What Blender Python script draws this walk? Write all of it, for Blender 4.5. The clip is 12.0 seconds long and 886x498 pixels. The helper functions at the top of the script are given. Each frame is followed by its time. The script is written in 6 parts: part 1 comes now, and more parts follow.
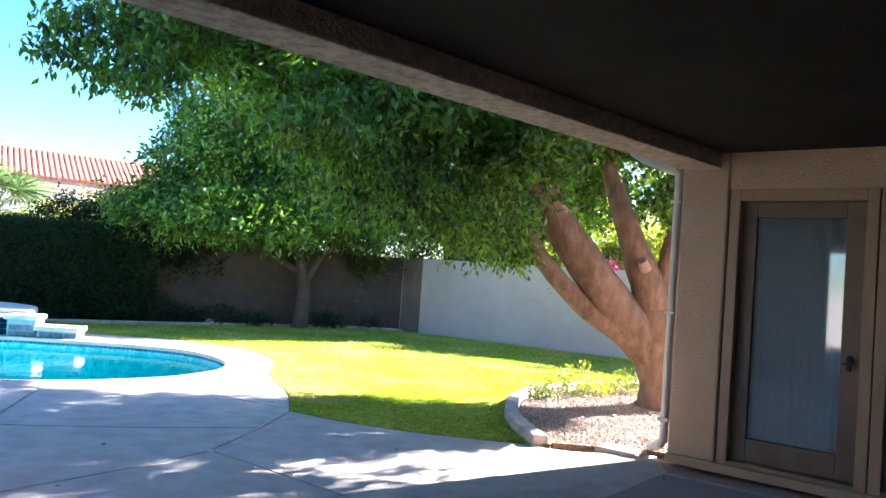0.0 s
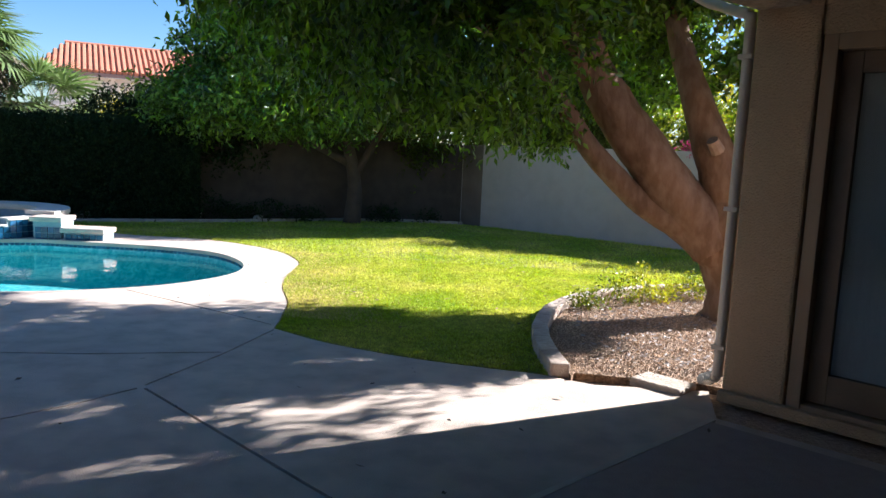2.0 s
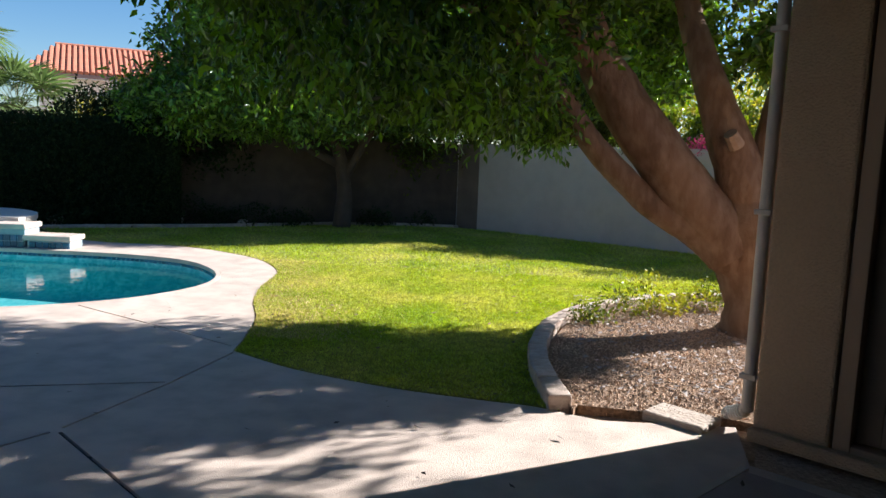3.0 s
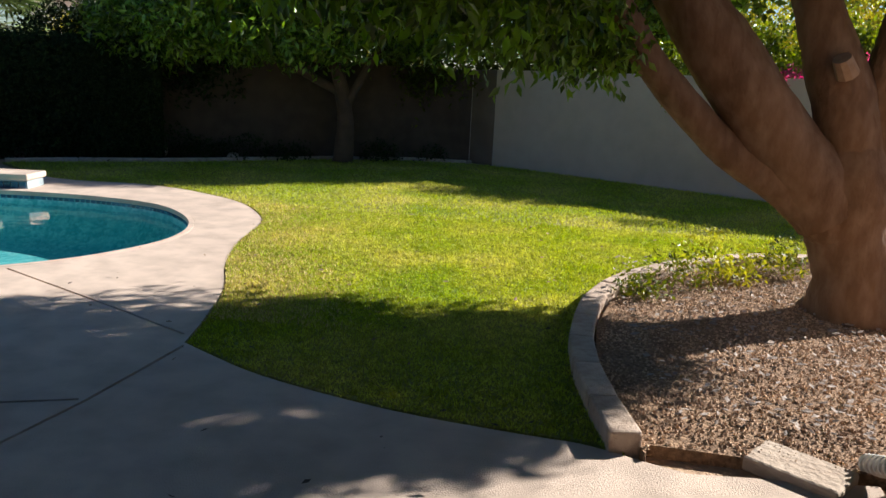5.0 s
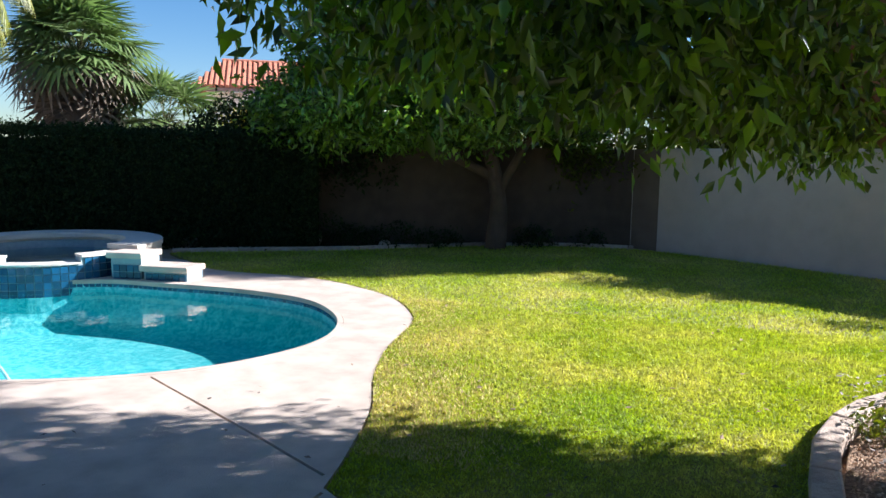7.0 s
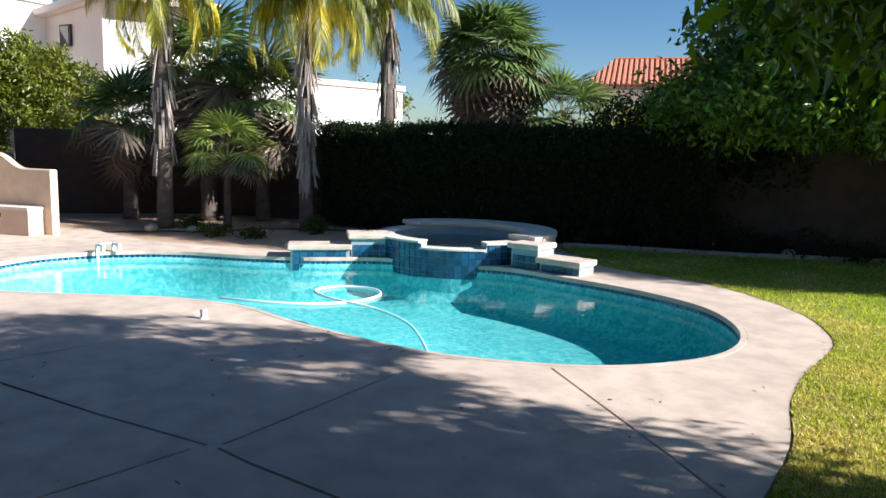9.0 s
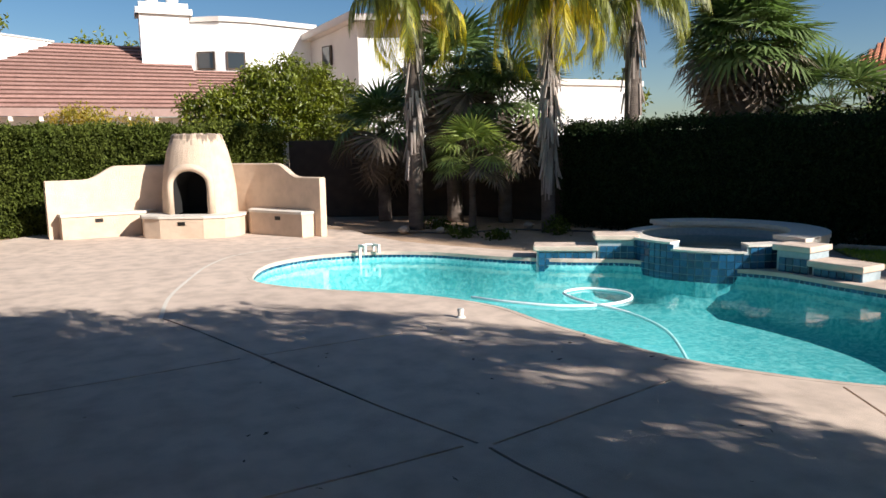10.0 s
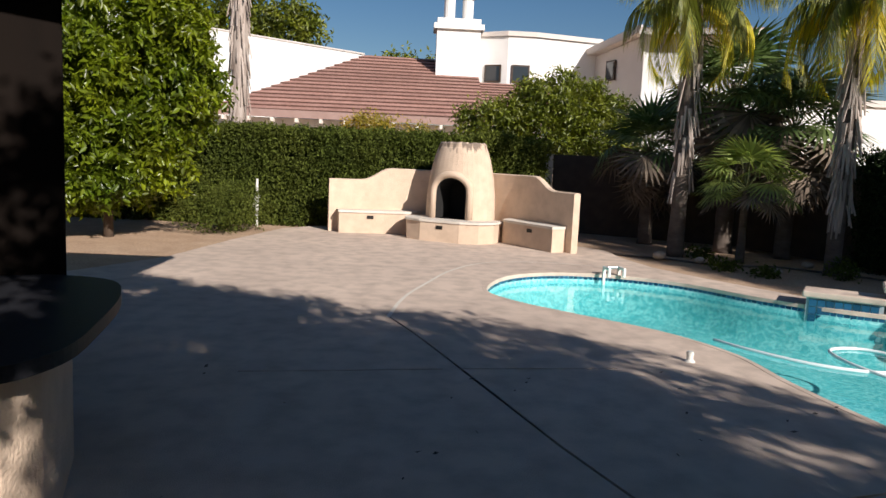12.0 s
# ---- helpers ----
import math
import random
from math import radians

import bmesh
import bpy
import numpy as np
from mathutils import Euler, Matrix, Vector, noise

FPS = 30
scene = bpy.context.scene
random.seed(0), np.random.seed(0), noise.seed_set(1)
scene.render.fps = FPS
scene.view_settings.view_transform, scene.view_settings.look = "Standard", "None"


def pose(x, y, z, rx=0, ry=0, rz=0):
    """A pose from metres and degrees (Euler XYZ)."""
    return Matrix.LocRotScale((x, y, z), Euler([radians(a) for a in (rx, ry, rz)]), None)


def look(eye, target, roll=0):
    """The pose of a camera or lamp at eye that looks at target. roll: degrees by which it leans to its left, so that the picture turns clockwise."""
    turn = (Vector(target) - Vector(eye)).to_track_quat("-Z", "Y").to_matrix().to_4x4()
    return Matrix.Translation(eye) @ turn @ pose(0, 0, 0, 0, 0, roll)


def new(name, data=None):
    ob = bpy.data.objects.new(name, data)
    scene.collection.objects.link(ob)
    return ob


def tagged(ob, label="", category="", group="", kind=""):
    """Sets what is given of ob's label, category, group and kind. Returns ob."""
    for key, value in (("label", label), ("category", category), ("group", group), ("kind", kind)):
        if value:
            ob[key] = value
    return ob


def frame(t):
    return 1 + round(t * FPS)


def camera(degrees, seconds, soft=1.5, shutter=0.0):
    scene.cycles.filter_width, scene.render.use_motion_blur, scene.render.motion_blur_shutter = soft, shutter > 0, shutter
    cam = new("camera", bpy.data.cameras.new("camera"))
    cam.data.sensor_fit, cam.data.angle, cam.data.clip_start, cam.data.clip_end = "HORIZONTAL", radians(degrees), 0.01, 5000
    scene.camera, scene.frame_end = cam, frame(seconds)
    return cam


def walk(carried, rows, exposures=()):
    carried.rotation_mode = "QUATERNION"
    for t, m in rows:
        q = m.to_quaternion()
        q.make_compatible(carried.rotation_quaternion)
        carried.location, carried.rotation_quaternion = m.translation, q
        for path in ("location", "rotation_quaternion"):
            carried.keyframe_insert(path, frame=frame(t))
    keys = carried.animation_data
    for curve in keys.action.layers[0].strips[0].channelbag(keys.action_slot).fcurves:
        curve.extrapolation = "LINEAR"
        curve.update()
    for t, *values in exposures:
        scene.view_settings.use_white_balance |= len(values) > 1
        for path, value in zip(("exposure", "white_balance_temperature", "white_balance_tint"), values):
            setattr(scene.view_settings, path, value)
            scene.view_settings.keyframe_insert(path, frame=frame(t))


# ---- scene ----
cam = camera(62.4, 12.0)
METRES, EYE, TILT, LEAN, TURN = 6.0, 1.58, 0.0, 0.0, 0.0
PATH = [
    (0, (-0.026, 0.266, 1.51), (-0.025, 2.265, 1.58), 4.1),
    (0.3, (0.102, 0.47, 1.524), (0.102, 2.47, 1.542), 4.3),
    (0.5, (0.185, 0.63, 1.535), (0.138, 2.629, 1.491), 3.4),
    (1, (0.431, 0.995, 1.561), (0.538, 2.99, 1.452), 3.4),
    (1.5, (0.581, 1.348, 1.589), (0.616, 3.34, 1.414), 3.1),
    (2, (0.73, 1.731, 1.582), (0.492, 3.701, 1.33), 2.6),
    (2.5, (0.756, 2.139, 1.558), (0.491, 4.109, 1.338), 3.5),
    (3, (0.774, 2.548, 1.548), (0.532, 4.518, 1.301), 2.2),
    (3.2, (0.789, 2.717, 1.549), (0.55, 4.675, 1.22), 3.5),
    (4.8, (0.582, 3.871, 1.573), (0.253, 5.794, 1.133), 2.8),
    (5, (0.541, 3.974, 1.574), (0.288, 5.907, 1.132), 2.7),
    (5.5, (0.422, 4.25, 1.565), (0.494, 6.233, 1.316), 0.1),
    (6, (0.385, 4.529, 1.634), (0.208, 6.505, 1.384), 0.1),
    (6.5, (0.308, 4.691, 1.648), (-0.116, 6.635, 1.446), 0.6),
    (7, (0.206, 4.744, 1.653), (-0.446, 6.618, 1.405), 0.9),
    (7.2, (0.165, 4.758, 1.652), (-0.622, 6.577, 1.381), 0.1),
    (8.8, (-0.092, 4.795, 1.635), (-1.484, 6.205, 1.36), 0.8),
    (9, (-0.124, 4.784, 1.633), (-1.597, 6.109, 1.361), 1.4),
    (9.5, (-0.208, 4.729, 1.621), (-1.898, 5.754, 1.312), -0.6),
    (10, (-0.316, 4.656, 1.633), (-2.128, 5.457, 1.359), -0.9),
    (10.5, (-0.316, 4.684, 1.631), (-2.217, 5.262, 1.405), -1.6),
    (11, (-0.349, 4.824, 1.646), (-2.327, 4.961, 1.386), 0.8),
    (11.5, (-0.389, 5.0, 1.646), (-2.371, 5.056, 1.385), 0.5),
    (12, (-0.519, 5.152, 1.654), (-2.501, 5.242, 1.407), 2.6),
]
walk(cam, [(t, look(eye, target, roll)) for t, eye, target, roll in PATH],
     [(0, 3.35, 5200, 12), (0.5, 2.9, 5300, 14), (1.0, 2.45, 5400, 13), (1.5, 2.1, 5450, 12), (3.0, 1.45, 5650, 10), (5.0, 1.1, 6200, 11), (5.5, 1.15, 6500, 12), (6.5, 1.5, 5700, 11), (7.2, 1.55, 5500, 11), (9.0, 1.2, 5800, 10), (10.5, 0.65, 6300, 12), (12.0, 0.35, 6300, 13)])

# world, sun and large lights
SUN_DIR = Vector((math.cos(radians(33)) * math.cos(radians(28)), math.sin(radians(33)) * math.cos(radians(28)), math.sin(radians(28))))
world = bpy.data.worlds.new("world")
scene.world = world
world.use_nodes = True
wn = world.node_tree
wn.nodes.clear()
w_out = wn.nodes.new("ShaderNodeOutputWorld")
w_bg = wn.nodes.new("ShaderNodeBackground")
w_sky = wn.nodes.new("ShaderNodeTexSky")
w_sky.sky_type, w_sky.sun_disc = "NISHITA", False
w_sky.sun_elevation, w_sky.sun_rotation = radians(28), radians(90 - 33)
w_sky.air_density, w_sky.dust_density, w_sky.ozone_density = 0.9, 0.5, 1.2
w_bg.inputs[1].default_value = 0.05
w_hs = wn.nodes.new("ShaderNodeHueSaturation")
w_hs.inputs["Saturation"].default_value = 1.3
wn.links.new(w_sky.outputs[0], w_hs.inputs["Color"])
wn.links.new(w_hs.outputs[0], w_bg.inputs[0])
wn.links.new(w_bg.outputs[0], w_out.inputs[0])
sun = new("sun", bpy.data.lights.new("sun", "SUN"))
sun.data.energy, sun.data.angle, sun.data.color = 5.0, radians(0.53), (1.0, 0.93, 0.83)
sun.matrix_basis = look(Vector((0, 0, 0)) + SUN_DIR * 40, (0, 0, 0))


# ---- materials ----
def mat(name, base, rough=0.8, metal=0.0, vary=None, scale=8.0, amount=0.5, bump=0.0, bump_scale=60.0, spec=0.5,
        fine=None, fine_scale=90.0, fine_amount=0.4, island=0.0, stretch=(1, 1, 1), leaf=0.0):
    """A surface whose colour varies between base and vary in large patches, with fine as a second, small grain."""
    m = bpy.data.materials.new(name)
    m.use_nodes = True
    nt = m.node_tree
    N, L = nt.nodes, nt.links
    b = N["Principled BSDF"]
    b.inputs["Roughness"].default_value = rough
    b.inputs["Metallic"].default_value = metal
    b.inputs["Specular IOR Level"].default_value = spec
    co = N.new("ShaderNodeTexCoord")
    mp = N.new("ShaderNodeMapping")
    mp.inputs["Scale"].default_value = stretch
    L.new(co.outputs["Object"], mp.inputs[0])
    base4 = (*base, 1)
    col = None
    if vary is not None:
        n = N.new("ShaderNodeTexNoise")
        n.inputs["Scale"].default_value, n.inputs["Detail"].default_value = scale, 5
        L.new(mp.outputs[0], n.inputs[0])
        r = N.new("ShaderNodeValToRGB")
        r.color_ramp.elements[0].position, r.color_ramp.elements[1].position = 0.5 - amount / 2, 0.5 + amount / 2
        r.color_ramp.elements[0].color, r.color_ramp.elements[1].color = base4, (*vary, 1)
        L.new(n.outputs["Fac"], r.inputs[0])
        col = r.outputs[0]
    if fine is not None:
        n = N.new("ShaderNodeTexNoise")
        n.inputs["Scale"].default_value, n.inputs["Detail"].default_value = fine_scale, 3
        L.new(mp.outputs[0], n.inputs[0])
        r = N.new("ShaderNodeMapRange")
        r.inputs["From Min"].default_value, r.inputs["From Max"].default_value = 0.4, 0.7
        r.inputs["To Max"].default_value = fine_amount
        L.new(n.outputs["Fac"], r.inputs[0])
        x = N.new("ShaderNodeMix")
        x.data_type = "RGBA"
        L.new(r.outputs[0], x.inputs[0])
        if col is None:
            x.inputs[6].default_value = base4
        else:
            L.new(col, x.inputs[6])
        x.inputs[7].default_value = (*fine, 1)
        col = x.outputs[2]
    if island:
        g = N.new("ShaderNodeNewGeometry")
        oi = N.new("ShaderNodeObjectInfo")
        ad = N.new("ShaderNodeMath")
        L.new(g.outputs["Random Per Island"], ad.inputs[0])
        L.new(oi.outputs["Random"], ad.inputs[1])
        fr = N.new("ShaderNodeMath")
        fr.operation = "FRACT"
        L.new(ad.outputs[0], fr.inputs[0])
        r = N.new("ShaderNodeMapRange")
        r.inputs["To Min"].default_value, r.inputs["To Max"].default_value = 1 - island, 1 + island
        L.new(fr.outputs[0], r.inputs[0])
        h = N.new("ShaderNodeHueSaturation")
        L.new(r.outputs[0], h.inputs["Value"])
        if col is None:
            h.inputs["Color"].default_value = base4
        else:
            L.new(col, h.inputs["Color"])
        col = h.outputs[0]
    if col is None:
        b.inputs["Base Color"].default_value = base4
    else:
        L.new(col, b.inputs["Base Color"])
    if bump:
        n = N.new("ShaderNodeTexNoise")
        n.inputs["Scale"].default_value, n.inputs["Detail"].default_value = bump_scale, 4
        L.new(mp.outputs[0], n.inputs[0])
        u = N.new("ShaderNodeBump")
        u.inputs["Strength"].default_value, u.inputs["Distance"].default_value = bump, 0.02
        L.new(n.outputs["Fac"], u.inputs["Height"])
        L.new(u.outputs[0], b.inputs["Normal"])
    if leaf:
        t = N.new("ShaderNodeBsdfTranslucent")
        if col is None:
            t.inputs[0].default_value = base4
        else:
            hs = N.new("ShaderNodeHueSaturation")
            hs.inputs["Value"].default_value, hs.inputs["Saturation"].default_value = 1.9, 1.15
            L.new(col, hs.inputs["Color"])
            L.new(hs.outputs[0], t.inputs[0])
        mx = N.new("ShaderNodeMixShader")
        mx.inputs[0].default_value = leaf
        L.new(b.outputs[0], mx.inputs[1])
        L.new(t.outputs[0], mx.inputs[2])
        L.new(mx.outputs[0], N["Material Output"].inputs[0])
    return m


def water_mat(name, tint, strength):
    """Clear water: a tinted, clear body with a mirror on its rippled face."""
    m = bpy.data.materials.new(name)
    m.use_nodes = True
    nt = m.node_tree
    N, L = nt.nodes, nt.links
    N.clear()
    out = N.new("ShaderNodeOutputMaterial")
    tr = N.new("ShaderNodeBsdfTransparent")
    tr.inputs[0].default_value = (*tint, 1)
    gl = N.new("ShaderNodeBsdfGlossy")
    gl.inputs["Roughness"].default_value = 0.02
    fr = N.new("ShaderNodeFresnel")
    fr.inputs[0].default_value = 1.33
    mx = N.new("ShaderNodeMixShader")
    co = N.new("ShaderNodeTexCoord")
    n = N.new("ShaderNodeTexNoise")
    n.inputs["Scale"].default_value, n.inputs["Detail"].default_value = 5.0, 3
    u = N.new("ShaderNodeBump")
    u.inputs["Strength"].default_value, u.inputs["Distance"].default_value = strength, 0.02
    L.new(co.outputs["Object"], n.inputs[0])
    L.new(n.outputs["Fac"], u.inputs["Height"])
    L.new(u.outputs[0], gl.inputs["Normal"])
    L.new(u.outputs[0], fr.inputs["Normal"])
    L.new(fr.outputs[0], mx.inputs[0])
    L.new(tr.outputs[0], mx.inputs[1])
    L.new(gl.outputs[0], mx.inputs[2])
    L.new(mx.outputs[0], out.inputs[0])
    return m


def plaster_mat():
    """Pool plaster under moving water: pale aqua, with the broken web of light that ripples lay on the floor painted
    into the colour.
    """
    m = mat("pool_plaster_ripple_light", (0.09, 0.42, 0.44), 0.7, vary=(0.12, 0.50, 0.52), scale=1.6, amount=0.4)
    nt = m.node_tree
    N, L = nt.nodes, nt.links
    # Bright web in the base colour stands for light focused by the ripples.
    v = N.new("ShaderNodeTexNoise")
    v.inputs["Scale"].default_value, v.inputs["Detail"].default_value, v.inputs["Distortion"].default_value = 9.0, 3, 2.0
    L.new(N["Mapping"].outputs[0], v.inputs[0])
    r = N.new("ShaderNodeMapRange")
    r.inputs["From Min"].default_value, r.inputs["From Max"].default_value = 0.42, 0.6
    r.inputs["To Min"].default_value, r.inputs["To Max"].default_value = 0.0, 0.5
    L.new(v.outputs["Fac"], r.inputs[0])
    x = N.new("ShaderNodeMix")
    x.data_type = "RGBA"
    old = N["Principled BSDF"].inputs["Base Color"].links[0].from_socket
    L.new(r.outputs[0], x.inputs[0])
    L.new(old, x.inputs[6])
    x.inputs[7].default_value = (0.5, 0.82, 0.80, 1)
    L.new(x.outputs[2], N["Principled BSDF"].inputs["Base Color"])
    return m


def streaked_mat():
    """Cream stucco with dark rain and soot streaks that run down from the rim."""
    m = mat("stucco_kiva_streaked", (0.70, 0.54, 0.41), 0.95, vary=(0.60, 0.46, 0.34), scale=1.5, bump=0.6, bump_scale=50, fine=(0.45, 0.33, 0.24), fine_scale=5, fine_amount=0.4)
    N, L = m.node_tree.nodes, m.node_tree.links
    co = N["Texture Coordinate"]
    mp = N.new("ShaderNodeMapping")
    mp.inputs["Scale"].default_value = (9, 9, 0.5)
    n = N.new("ShaderNodeTexNoise")
    n.inputs["Scale"].default_value, n.inputs["Detail"].default_value = 1.4, 4
    sp_ = N.new("ShaderNodeSeparateXYZ")
    z = N.new("ShaderNodeMapRange")
    z.inputs["From Min"].default_value, z.inputs["From Max"].default_value = 1.35, 1.95
    z.inputs["To Min"].default_value, z.inputs["To Max"].default_value = -0.55, 0.12
    ad = N.new("ShaderNodeMath")
    r = N.new("ShaderNodeMapRange")
    r.inputs["From Min"].default_value, r.inputs["From Max"].default_value = 0.5, 0.62
    r.inputs["To Max"].default_value = 0.8
    x = N.new("ShaderNodeMix")
    x.data_type = "RGBA"
    old = N["Principled BSDF"].inputs["Base Color"].links[0].from_socket
    L.new(co.outputs["Object"], mp.inputs[0])
    L.new(mp.outputs[0], n.inputs[0])
    L.new(co.outputs["Object"], sp_.inputs[0])
    L.new(sp_.outputs["Z"], z.inputs[0])
    L.new(n.outputs["Fac"], ad.inputs[0])
    L.new(z.outputs[0], ad.inputs[1])
    L.new(ad.outputs[0], r.inputs[0])
    L.new(r.outputs[0], x.inputs[0])
    L.new(old, x.inputs[6])
    x.inputs[7].default_value = (0.13, 0.10, 0.08, 1)
    L.new(x.outputs[2], N["Principled BSDF"].inputs["Base Color"])
    return m


def roof_mat(name, a, b):
    m = mat(name, a, 0.85, vary=b, scale=1.2, amount=0.5, fine=(0.12, 0.06, 0.045), fine_scale=7, fine_amount=0.35, island=0.12)
    return m


